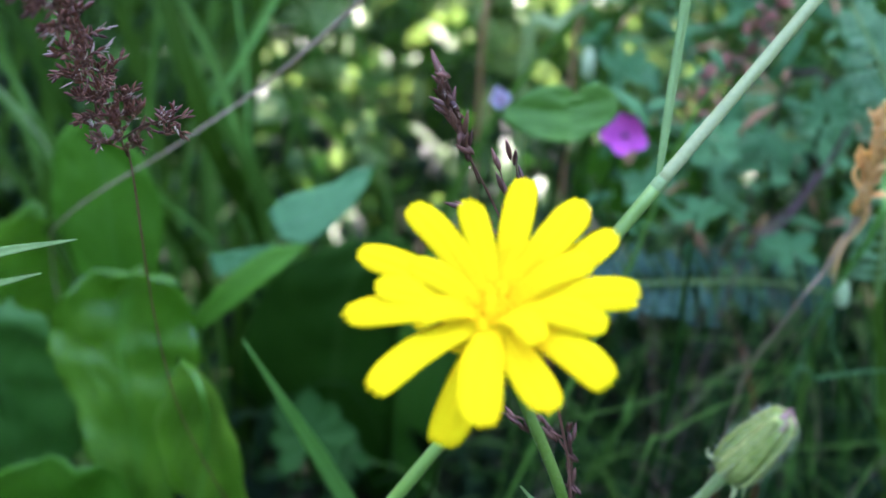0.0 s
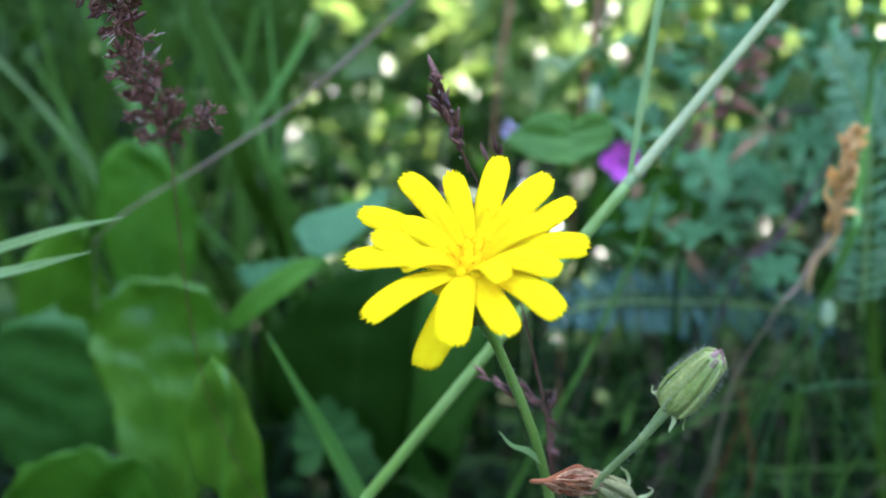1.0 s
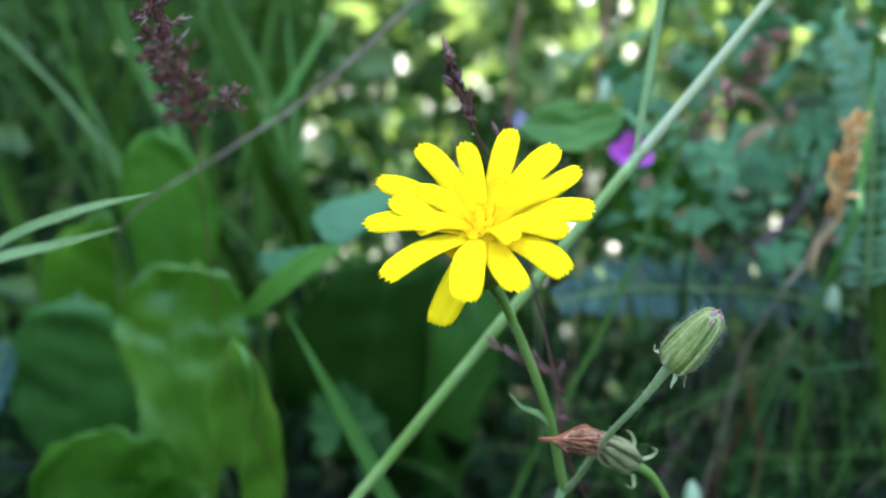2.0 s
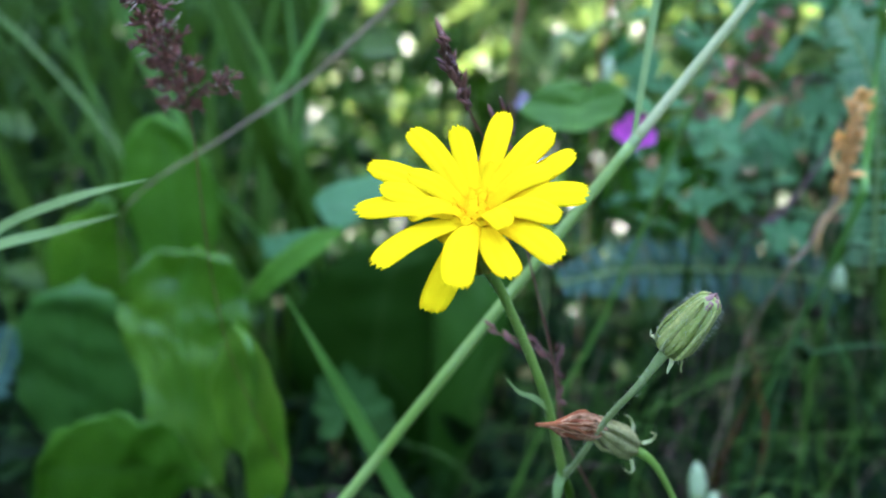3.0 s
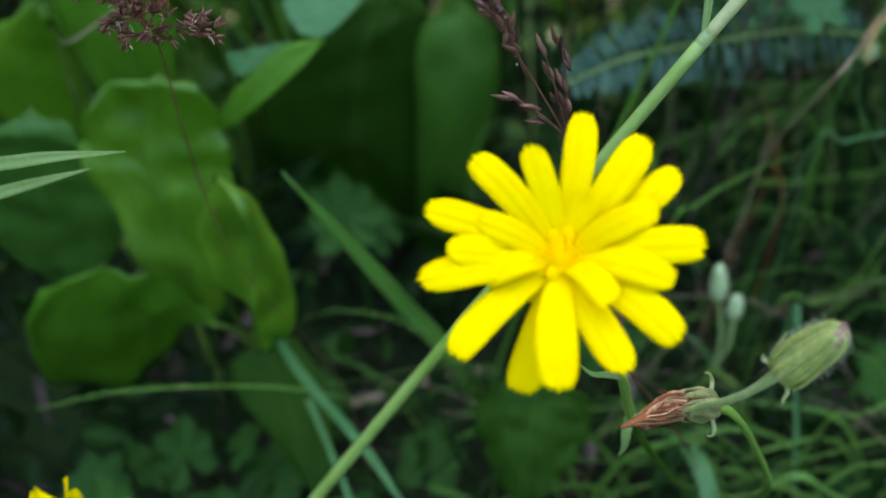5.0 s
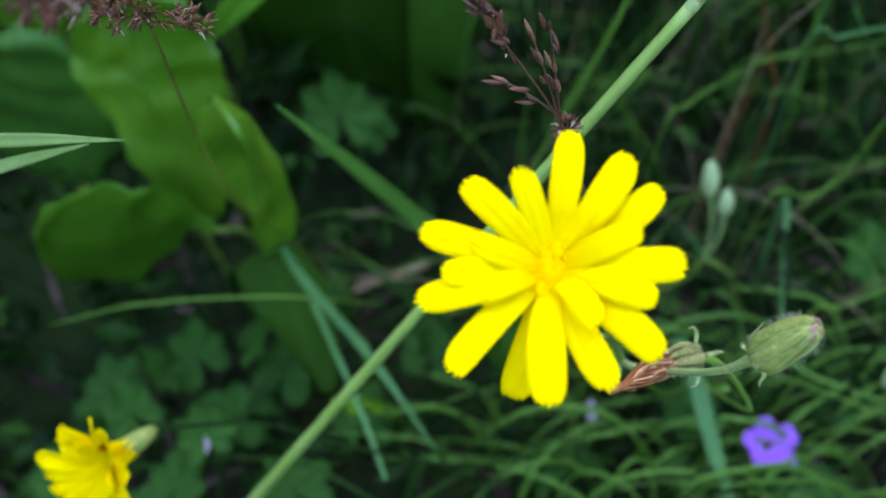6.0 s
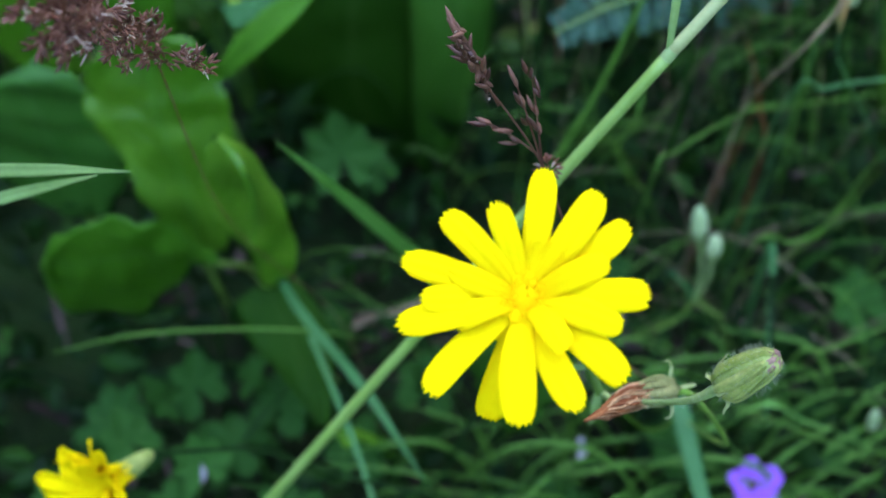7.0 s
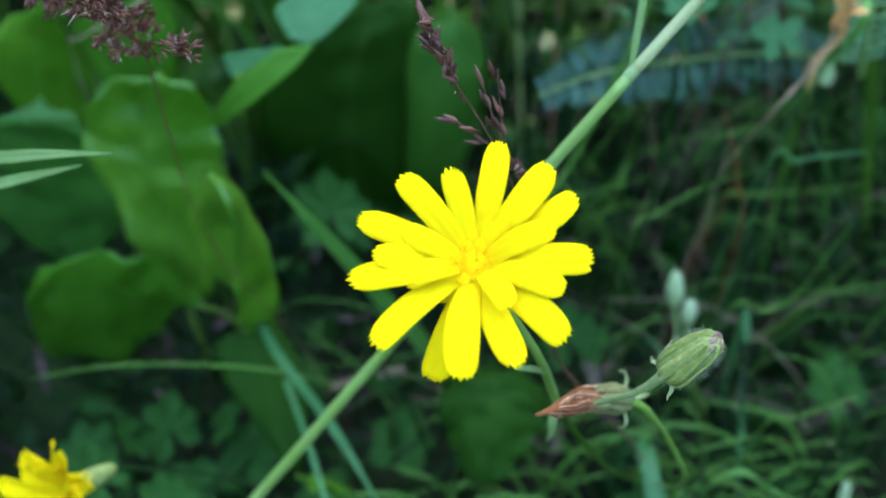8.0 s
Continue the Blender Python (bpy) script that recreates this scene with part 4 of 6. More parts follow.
teal = "blue-green grass blade among the low growth"
arc = "long thin green grass blade arching over the undergrowth"
for pts, half, mat, text in (
    ([(84, 226, 20), (82.6, 219, 60), (82.4, 215, 73.8), (81.7, 205, 61), (81.4, 196, 46.5), (81.1, 188, 29.7)], [0.6, 0.8, 0.8, 0.8, 0.7, 0.3], M_BLUELEAF, teal),
    ([(50, 205, 10), (52, 195, 44), (54.4, 185, 53), (56.2, 172, 49.5), (58.4, 160, 42.5), (61, 148, 38)], [1.5, 2.2, 2.4, 2.4, 2.0, 0.4], M_BLUELEAF, teal),
    ([(56, 206, 10), (64.9, 195.8, 36), (77.5, 185.4, 40), (92.3, 179, 38), (112, 172, 30)], [0.4, 0.5, 0.5, 0.45, 0.1], M_MIDGRASS, arc),
    ([(62, 202, 4), (74.5, 199.9, 28), (90.7, 200.4, 34), (104.7, 203, 36), (128, 213, 28)], [0.4, 0.45, 0.45, 0.4, 0.1], M_MIDGRASS, arc),
    ([(74, 246, 6), (85.8, 243.6, 30), (100, 244.6, 38), (112.5, 252, 44), (136, 277, 44)], [0.5, 0.6, 0.65, 0.6, 0.1], M_GRASS, arc),
    ([(26, 217, 6), (33.8, 218, 24), (49.2, 223.7, 28), (61.7, 229.6, 28), (78, 241, 18)], [0.4, 0.5, 0.5, 0.4, 0.1], M_MIDGRASS, arc),
    ([(30, 300, 6), (38.2, 294, 40), (49.7, 284.5, 52), (60.8, 288, 54), (76, 293, 44)], [0.6, 0.8, 0.8, 0.7, 0.1], M_MIDGRASS, arc),
    ([(77.3, 244, 0), (91.3, 236, 123.3), (95.7, 234, 115.8), (102.1, 232, 104.5), (112.9, 230, 85.2)], [0.5, 0.8, 0.8, 0.3], M_BLUELEAF, teal),
    ([(14.1, 242, 0), (30.1, 240, 89.3), (39.1, 240, 92.6), (47.9, 240, 95.4), (58.9, 240, 99.2)], [0.2, 0.4, 0.4, 0.1], M_MIDGRASS, arc),
    ([(64.8, 239, 0), (84.8, 235, 100.8), (93.5, 233, 108.1), (102.7, 232, 110.7), (110.9, 232, 111.3)], [0.4, 0.9, 0.9, 0.4], M_BLUELEAF, teal),
    ([(41.6, 229, 0), (51.6, 225, 86.7), (58.5, 228, 95.1), (71, 230, 102.6), (85, 232, 107)], [0.3, 0.5, 0.5, 0.1], M_MIDGRASS, arc),
    ([(-84, 306, -2), (-92, 304, 70), (-104, 301, 122), (-116, 300, 146), (-129.5, 300, 167.5), (-145.9, 300, 183.1), (-160.6, 300, 193.2)], [0.7, 0.7, 0.7, 0.7, 0.7, 0.1], M_MIDGRASS, green),
    ([(-74.8, 352, -2), (-86.9, 305, 137.8), (-100.4, 305, 163.8), (-109.7, 305, 186.3), (-115.4, 305, 203)], [1.0, 1.0, 1.0, 0.8, 0.1], M_MIDGRASS, green),
    ([(-46.6, 352, -2), (-55.8, 327.8, 115.2), (-66, 310, 154.5), (-75.2, 310, 182.7), (-82.1, 310, 199.6)], [1.6, 1.6, 1.5, 1.2, 0.2], M_MIDGRASS, green),
    ([(-78.6, 352, -2), (-70.1, 320, 141.3), (-60.6, 320, 162), (-46.7, 320, 185.4), (-36.4, 320, 199.3)], [1.2, 1.2, 1.2, 1.0, 0.2], M_MIDGRASS, green),
    ([(-78, 304, -2), (-92, 302, 90), (-109.2, 300.0, 138.2), (-116.3, 300.0, 150.9), (-126.0, 300.0, 163.4), (-135.7, 300.0, 174.8), (-145.3, 300.0, 185.1), (-158, 300, 197)], [0.6, 0.6, 0.6, 0.6, 0.6, 0.5, 0.3], M_PALEGRASS, green),
    ([(-70, 304, 90), (-44.3, 300.0, 152.8), (-26.9, 300.0, 159.3), (-6.3, 300.0, 166.7), (12.2, 300.0, 173.0), (31.0, 300.0, 181.8)], [0.5, 1.0, 1.2, 1.1, 0.8, 0.1], M_MIDGRASS, arc),
    ([(112, 300, -2), (108, 285, 80), (105.6, 255.0, 135.9), (103.6, 245.0, 158.1), (101.8, 238.0, 176.4), (99.1, 232.0, 193.1), (97.0, 228.0, 206.0)], [0.8, 0.8, 0.7, 0.7, 0.6, 0.4, 0.1], M_MIDGRASS, green),
    ([(70, 222, 2), (77.3, 215.0, 71.9), (87.2, 215.0, 73.3), (94.7, 215.0, 78.9), (100.0, 215.0, 93.8), (104.3, 215.0, 103.4)], [0.5, 0.7, 0.7, 0.6, 0.5, 0.1], M_MIDGRASS, arc),
    ([(62, 196, 2), (76.5, 185.0, 44.6), (89.1, 185.0, 37.5), (102.5, 185.0, 28.8), (114.2, 185.0, 21.4)], [0.7, 0.8, 0.8, 0.7, 0.3], M_BLADE, arc),
    ([(72, 192, 2), (84.3, 190.0, 56.3), (91.9, 190.0, 60.2), (105.1, 190.0, 68.0)], [0.5, 0.6, 0.6, 0.3], M_MIDGRASS, arc),
    ([(58, 190, 2), (63.5, 182.0, 39.8), (72.2, 182.0, 28.8), (81.7, 182.0, 14.4), (88.7, 182.0, -0.9)], [0.7, 0.9, 0.8, 0.7, 0.3], M_BLADE, arc),
    ([(3, 190, 0), (3.8, 185.0, 5.6), (5.0, 185.0, 23.5), (6.3, 185.0, 42.0), (8.1, 185.0, 54.1)], [0.9, 0.9, 0.8, 0.7, 0.2], M_MIDGRASS, low),
    ([(30, 300, 2), (49.7, 262.0, 70.7), (55.0, 262.0, 88.7), (58.2, 262.0, 107.1), (58.6, 262.0, 120.8)], [0.6, 0.7, 0.7, 0.5, 0.1], M_MIDGRASS, arc),
    ([(98, 336, 2), (92.5, 300.0, 48.3), (107.0, 300.0, 49.7), (123.2, 300.0, 50.9), (140.5, 300.0, 53.1)], [0.6, 1.2, 1.4, 1.2, 0.5], M_MIDGRASS, arc),
    ([(-52, 352, -2), (-66, 346, 80), (-80, 295.6, 132.3), (-84.5, 292, 144.6), (-91.2, 292, 160.9), (-98.5, 292, 178.3), (-104.7, 292, 196.1), (-108, 292, 205.5)], [0.8, 0.8, 0.8, 0.8, 0.7, 0.6, 0.3, 0.1], M_BLADE, green),
    ([(-26, 352, -2), (-34, 346, 70), (-49.6, 317.1, 120.1), (-55.1, 300, 145.4), (-60.5, 300, 164.5), (-67.5, 300, 181.4), (-74.5, 300, 196.1), (-78.2, 300, 205.7)], [1.6, 1.6, 1.7, 1.6, 1.4, 1.2, 0.7, 0.1], M_MIDGRASS, green),
    ([(-70, 352, -2), (-60, 346, 80), (-65.4, 306, 145.6), (-57.6, 306, 163.6), (-48.3, 306, 177.7), (-37.6, 306, 196.4), (-32.3, 306, 206.2)], [0.8, 0.8, 0.9, 0.8, 0.7, 0.4, 0.1], M_BLADE, green),
    ([(-80, 352, -2), (-88, 346, 90), (-110.7, 305, 142.7), (-120, 305, 160.5), (-130.9, 305, 177.8), (-141.7, 305, 192.9)], [0.6, 0.7, 0.7, 0.6, 0.4, 0.1], M_MIDGRASS, green),
    ([(-44, 352, -2), (-46, 346, 80), (-55.7, 318, 135.7), (-56.4, 318, 159.9), (-57.9, 318, 181.3), (-58.9, 318, 202)], [0.7, 0.8, 0.8, 0.7, 0.5, 0.2], M_BLADE, green),
    ([(-30, 352, -2), (-28, 343.5, 100), (-47.1, 327, 119.5), (-43.8, 315, 142.4), (-36, 315, 169.8), (-25.2, 315, 194.3)], [0.5, 0.6, 0.6, 0.5, 0.4, 0.1], M_MIDGRASS, green),
    ([(98, 350, -2), (100, 318, 50), (95.8, 225.0, 144.3), (97.9, 225.0, 158.3), (97.9, 225.0, 171.7), (98.0, 225.0, 183.5)], [0.6, 0.7, 0.8, 0.9, 0.8, 0.1], M_BLADE, green),
    # Sunlight on this blade is painted by its pale leaf colour.
    ([(30, 352, -2), (26, 350, 90), (27.5, 345.0, 168.8), (36.1, 345.0, 173.2), (43.6, 345.0, 178.3), (51.0, 345.0, 183.3)], [0.4, 0.8, 1.8, 2.2, 1.8, 0.2], M_SUNLEAF, green),
    ([(50, 320, 4), (52.2, 301.7, 40), (53.8, 272.8, 50), (59, 259, 48), (64, 262, 28)], [0.6, 0.8, 0.8, 0.7, 0.1], M_GRASS, arc),
):
    grass_blade(pts, half, mat, text, UP if text != green else TO_EYE)


# ---- dry bent stalk ----
def build_dry_stalk():
    bm = bmesh.new()
    tube(bm, PS((-116, 312, -2), (-112, 300, 60), (-104, 276, 118), (-80.4, 232.0, 145.6), (-52.6, 222.0, 164.2), (-36.5, 226.0, 174.6), (-22.8, 220.0, 185.5), (-10.4, 216.0, 196.6), (1.3, 212.0, 207.1)), [0.0003, 0.0003, 0.0003, 0.00028, 0.0003, 0.00032, 0.0004, 0.0006, 0.0005, 0.0003], 9, 70, 0.15)
    solid("dry_stalk", bm, M_STRAW, "dry grey-brown grass stalk leaning over the leaves", "stalk")
    bm = bmesh.new()
    tube(bm, PS((-52, 240, 9), (-40.9, 243.9, 12), (-24, 249.6, 13), (-6.7, 256.9, 12), (8, 263, 8)), [0.0008, 0.001, 0.001, 0.0009, 0.0006], 8, 24, 0.15)
    solid("dry_twig", bm, M_STRAW, "dry pale twig lying on the ground under the leaves", "twig")
    bm = bmesh.new()
    tube(bm, PS((2, 240, -2), (12, 236, 45), (25.1, 232.0, 84.2), (32.0, 232.0, 99.2), (38.7, 232.0, 113.7), (44.4, 232.0, 129.1), (48.7, 232.0, 141.1), (52.1, 232.0, 152.6), (56.0, 232.0, 165.3), (60.7, 232.0, 174.8), (65.5, 232.0, 179.9)), [0.0006, 0.0006, 0.0006, 0.0006, 0.0005, 0.0005, 0.0004], 8, 50, 0.05)
    solid("thin_stem", bm, M_MIDGRASS, "thin curved green plant stem", "stem")

    bm = bmesh.new()
    tube(bm, PS((61.4, 244, -2), (69.4, 238, 61), (71.1, 238, 73.5), (73.7, 238, 86.8), (76.2, 238, 102.5), (77, 238, 114.2)), [0.0002, 0.00025, 0.00025, 0.00025, 0.0002, 0.0001], 7, 40, 0.15)
    solid("dead_stalk", bm, M_STRAW, "thin dry brown stalk standing in the undergrowth", "stalk")


build_dry_stalk()


# ---- broad leaves ----
def broad(left, mid, right, mat, label, stalk=None, **kw):
    leaf = thing("broad_leaf", P(*mid[0]), label, "leaf", "broad leaves of the rosette")
    bm = bmesh.new()
    leaf3(bm, PS(*left), PS(*mid), PS(*right), **kw)
    part("leaf_blade", bm, mat, leaf)
    if stalk:
        bm = bmesh.new()
        far = mid[0][2] > 85
        tube(bm, PS(*stalk, mid[0]), [0.0004] * 3 if far else [0.0014, 0.0011, 0.0008], 8, 24)
        part("leaf_stalk", bm, M_LOWGRASS if far else M_STALK, leaf)
    return leaf


# A: tall blunt leaf whose rim rolls over towards the light
broad([(-78.3, 234, 61.6), (-83.9, 236, 79), (-88, 238, 94.3), (-91.6, 239, 105.8), (-91.6, 240, 113.6), (-86.5, 241, 123.1), (-78.6, 241.5, 128.2), (-69, 243.5, 128.5)],
      [(-73.1, 237.5, 58.1), (-72.9, 239.5, 77), (-73.4, 241.5, 92.2), (-74.6, 242.5, 102.9), (-74.7, 243.5, 111.2), (-73, 244.5, 120.1), (-70.6, 243, 126.6), (-69.2, 244, 128.2)],
      [(-65.3, 234, 60.8), (-59.4, 236, 80.4), (-56.5, 238, 95.1), (-55.1, 239, 104.6), (-55.4, 240, 113.1), (-57.1, 241, 121), (-61.5, 241.5, 126.6), (-69, 243.5, 128.5)],
      M_BROAD, "broad blunt bright green leaf standing upright", stalk=[(-78, 262, 0), (-75, 246, 35)], roll=0.0012, seed=1.0, wave=0.0012, teeth=0.0008, nu=44, nv=22)
# the leaf beside it, bent over so that it hangs with its rim rolled under
broad([(-57.0, 220.0, 110.7), (-59.5, 220.0, 104.0), (-60.9, 220.0, 95.6), (-59.9, 220.0, 87.1), (-56.7, 220.0, 81.5), (-51.1, 214.0, 81.8), (-51.1, 214.0, 71.1), (-49.4, 216.0, 63.5)],
      [(-51.6, 212.0, 120.4), (-44.8, 204.0, 119.5), (-43.5, 203.0, 110.9), (-44.9, 204.0, 102.0), (-46.8, 205.0, 94.5), (-48.6, 207.0, 85.7), (-49.9, 211.0, 73.8), (-49.1, 216.0, 63.5)],
      [(-51.5, 217.0, 117.0), (-46.0, 217.0, 111.0), (-42.7, 217.0, 100.9), (-40.7, 217.0, 92.2), (-40.0, 217.0, 83.7), (-40.4, 217.0, 75.9), (-44.0, 217.0, 67.0), (-49.1, 217.0, 62.2)],
      M_BROAD, "narrow bright green leaf folded along its rib and hanging down", stalk=[(-64, 268, 0), (-62, 258, 50)], seed=2.4, wave=0.0008, nu=34, nv=20, crisp=True)
# B
broad([(-120.5, 262, 50), (-130.4, 259, 64.1), (-133, 256, 80.8), (-130.4, 254, 94.6), (-121.5, 251, 109), (-107.7, 252, 115)],
      [(-116.9, 266, 48), (-114.6, 263, 64.7), (-114, 260, 81.5), (-113.7, 257, 95.3), (-111.6, 252, 108.5), (-108, 252.5, 114.8)],
      [(-109.4, 262, 50), (-95.3, 259, 69.5), (-91.6, 256, 86.1), (-93.5, 254, 99.5), (-97.9, 251, 110.2), (-107.7, 252, 115)],
      M_COOLLEAF, "broad rounded green leaf in the rosette", stalk=[(-104, 285, 0)], roll=0.0015, seed=3.3, wave=0.0014, teeth=0.0009, nu=40, nv=20)
# C: round leaf lying low
broad([(-62.2, 218.0, 73.1), (-67.0, 218.0, 81.9), (-72.9, 218.0, 87.9), (-79.4, 218.0, 90.7), (-88.1, 218.0, 90.9), (-97.0, 218.0, 88.5), (-103.8, 218.0, 83.4), (-109.0, 218.0, 75.2)],
      [(-62.7, 219.0, 71.9), (-70.8, 222.0, 72.4), (-77.2, 222.0, 72.8), (-84.5, 222.0, 72.0), (-93.4, 222.0, 71.3), (-102.6, 222.0, 70.6), (-108.6, 222.0, 70.1), (-109.9, 219.0, 73.4)],
      [(-63.2, 220.0, 70.7), (-74.3, 228.0, 61.4), (-83.5, 234.0, 48.3), (-97.8, 240.0, 31.1), (-110.2, 242.0, 26.4), (-118.2, 240.0, 31.2), (-119.8, 234.0, 43.3), (-112.1, 222.0, 69.0)],
      M_SHADELEAF, "rounded green leaf arched over near the ground", stalk=[(-60, 262, 0), (-62, 246, 40)], wave=0.0014, teeth=0.0010, seed=4.1, nu=40, nv=20)
# E
broad([(-130, 294, 78), (-136.8, 291, 94.7), (-135.9, 288, 109.5), (-127.9, 285, 120.3), (-118.1, 282, 125.8), (-109.1, 280, 127.9)],
      [(-125.7, 297, 76), (-124.5, 294, 90.7), (-122.5, 291, 105.2), (-118.3, 288, 117.3), (-113.8, 285, 123.9), (-110, 281, 127.4)],
      [(-118.3, 294, 76), (-109.2, 291, 90.1), (-106.3, 288, 104), (-105.8, 285, 117.3), (-106.7, 282, 124.8), (-109.1, 280, 127.9)],
      M_BROAD, "rounded green upper leaf of the rosette", stalk=[(-98, 300, 0)], seed=5.2, roll=0.003)
# D
broad([(-84, 262, 96), (-91.6, 257, 122.5), (-94.5, 256, 135.4), (-93.4, 255, 147), (-90.5, 254, 156), (-83.5, 253, 160.6)],
      [(-78, 264, 94), (-80, 259.5, 123), (-80, 258.5, 136), (-80, 257.5, 147), (-81, 256, 156), (-82.5, 253, 161)],
      [(-72, 262, 96), (-68.6, 257, 123), (-66.3, 256, 136), (-68, 255, 147.3), (-73, 254, 156.5), (-81.5, 253, 160.8)],
      M_SHADELEAF, "upright oval green leaf behind the rosette", stalk=[(-84, 290, 0)], seed=6.6, roll=0.002, wave=0.0009, nu=30, nv=16)
# F: spear-shaped leaf folded up along its midrib, sky light painted bluish on its far half
def folded_leaf():
    tip_far = PS((-40.1, 258, 139), (-35.1, 259, 143), (-24.7, 261, 145.5), (-17.7, 263, 148.8), (-13.8, 264, 149))
    tip_near = PS((-35.6, 252, 134), (-29.9, 251, 133), (-22.5, 254, 137.5), (-16.2, 259, 144), (-13.8, 264, 148.9))
    rim = PS((-29.9, 251, 132.8), (-38.9, 250, 131.7), (-48.8, 249, 124.8), (-56.5, 249, 116.2), (-60.6, 249, 108.3))
    rib = PS((-29.4, 250.5, 132.6), (-35, 247, 127.7), (-42.7, 246, 121.6), (-51.1, 247, 114.6), (-60.2, 248.5, 108.1))
    lobe_far = PS((-54.8, 254, 128.5), (-46.6, 253, 130.3), (-37.6, 251.5, 132.5))
    lobe_near = PS((-51.8, 250.8, 123.3), (-46.9, 250.6, 126.1), (-37.5, 251, 131.9))
    leaf = thing("broad_leaf", rib[-1], "folded spear-shaped leaf with sky light painted bluish on its far half", "leaf", "broad leaves of the rosette")
    # Sky light is painted bluish on tip and lobe, dimness on the near half.
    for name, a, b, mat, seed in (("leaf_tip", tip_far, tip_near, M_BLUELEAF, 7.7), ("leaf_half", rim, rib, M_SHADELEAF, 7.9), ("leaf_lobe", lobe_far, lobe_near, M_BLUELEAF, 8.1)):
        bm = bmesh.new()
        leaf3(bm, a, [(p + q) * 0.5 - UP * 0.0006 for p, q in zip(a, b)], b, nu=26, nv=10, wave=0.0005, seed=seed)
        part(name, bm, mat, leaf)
    bm = bmesh.new()
    tube(bm, PS((-66, 287, 0), (-64, 274, 60)) + [rib[-1]], [0.0014, 0.0011, 0.0008], 8, 24)
    part("leaf_stalk", bm, M_STALK, leaf)


folded_leaf()
# G: two very large leaves standing one behind the other, their unequal shade painted as two greens
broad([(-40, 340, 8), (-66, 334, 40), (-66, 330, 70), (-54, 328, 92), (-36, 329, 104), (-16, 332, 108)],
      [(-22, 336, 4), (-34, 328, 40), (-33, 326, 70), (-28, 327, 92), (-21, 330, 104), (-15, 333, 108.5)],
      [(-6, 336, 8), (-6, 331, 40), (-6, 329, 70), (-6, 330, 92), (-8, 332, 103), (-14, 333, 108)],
      M_DARKLEAF, "very large leaf shading the ground, its own shade painted dark green", stalk=[(-20, 345, 0)], seed=8.8, roll=0.003, wave=0.002, nu=32, nv=20)
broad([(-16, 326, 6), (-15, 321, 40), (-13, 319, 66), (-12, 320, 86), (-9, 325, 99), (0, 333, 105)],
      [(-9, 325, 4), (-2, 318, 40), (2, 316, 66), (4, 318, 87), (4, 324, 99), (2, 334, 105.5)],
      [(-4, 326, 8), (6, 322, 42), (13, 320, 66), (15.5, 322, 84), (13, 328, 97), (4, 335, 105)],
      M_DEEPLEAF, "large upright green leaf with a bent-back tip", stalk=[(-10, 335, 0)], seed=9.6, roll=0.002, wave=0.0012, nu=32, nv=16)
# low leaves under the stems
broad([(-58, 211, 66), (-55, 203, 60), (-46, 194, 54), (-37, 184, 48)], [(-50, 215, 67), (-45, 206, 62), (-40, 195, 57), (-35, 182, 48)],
      [(-42, 218, 66), (-34, 206, 61), (-32, 195, 55), (-33, 184, 48)], M_DARKLEAF, "green leaf lying low under the grass, shade painted into it", stalk=[(-40, 230, 0)], seed=9.1)
broad([(-22, 196, 18), (-30, 190, 34), (-34, 184, 44), (-33, 178, 52)], [(-21, 194, 16), (-25, 187, 36), (-28, 181, 46), (-31, 176, 53)],
      [(-20, 193, 18), (-20, 186, 34), (-23, 179, 44), (-29, 175, 51)], M_BROAD, "small pointed green leaf near the ground", seed=10.3)
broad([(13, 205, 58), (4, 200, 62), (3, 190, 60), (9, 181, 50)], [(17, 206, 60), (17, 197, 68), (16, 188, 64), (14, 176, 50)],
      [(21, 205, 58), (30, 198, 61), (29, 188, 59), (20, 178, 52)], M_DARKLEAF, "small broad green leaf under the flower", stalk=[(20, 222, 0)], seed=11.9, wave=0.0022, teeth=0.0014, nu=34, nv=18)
# heart-shaped leaf farther back
broad([(33.8, 242.0, 172.7), (31.3, 240.0, 175.3), (25.3, 239.0, 175.0), (20.1, 238.0, 171.9), (17.3, 237.0, 169.0), (19.3, 236.0, 166.9), (24.4, 235.0, 164.8), (29.9, 234.0, 163.8)],
      [(33.8, 242.0, 172.5), (33.5, 240.5, 172.1), (33.0, 240.0, 171.0), (32.3, 239.4, 169.9), (31.7, 238.6, 168.5), (31.2, 237.4, 167.2), (30.7, 236.0, 165.5), (30.2, 234.0, 163.8)],
      [(34.0, 242.0, 172.7), (35.5, 240.0, 175.2), (38.5, 239.0, 175.9), (42.0, 238.0, 173.7), (42.9, 237.0, 170.1), (40.3, 236.0, 166.9), (35.9, 235.0, 164.8), (30.4, 234.0, 163.8)],
      M_MIDGRASS, "heart-shaped green leaf on a thin stalk", stalk=[(24, 262, 0), (26, 256, 110)], seed=12.5, wave=0.0008, nu=30, nv=16)
for bx, by, bz, w, h, s in ((70, 380, 90, 24, 46, 2.0),):
    broad([(bx - 4, by, bz), (bx - w * 0.9, by - 4, bz + h * 0.4), (bx - w * 0.7, by - 8, bz + h * 0.8), (bx - 3, by - 14, bz + h)], [(bx, by, bz), (bx, by - 6, bz + h * 0.4), (bx, by - 10, bz + h * 0.8), (bx + 2, by - 14, bz + h)],
          [(bx + 4, by, bz), (bx + w * 0.9, by - 4, bz + h * 0.4), (bx + w * 0.7, by - 8, bz + h * 0.8), (bx + 5, by - 14, bz + h)], M_SHADELEAF, "broad green leaf on a thin stalk", stalk=[(bx + 10, by + 12, 0), (bx + 4, by + 6, bz * 0.6)], seed=s * 3)


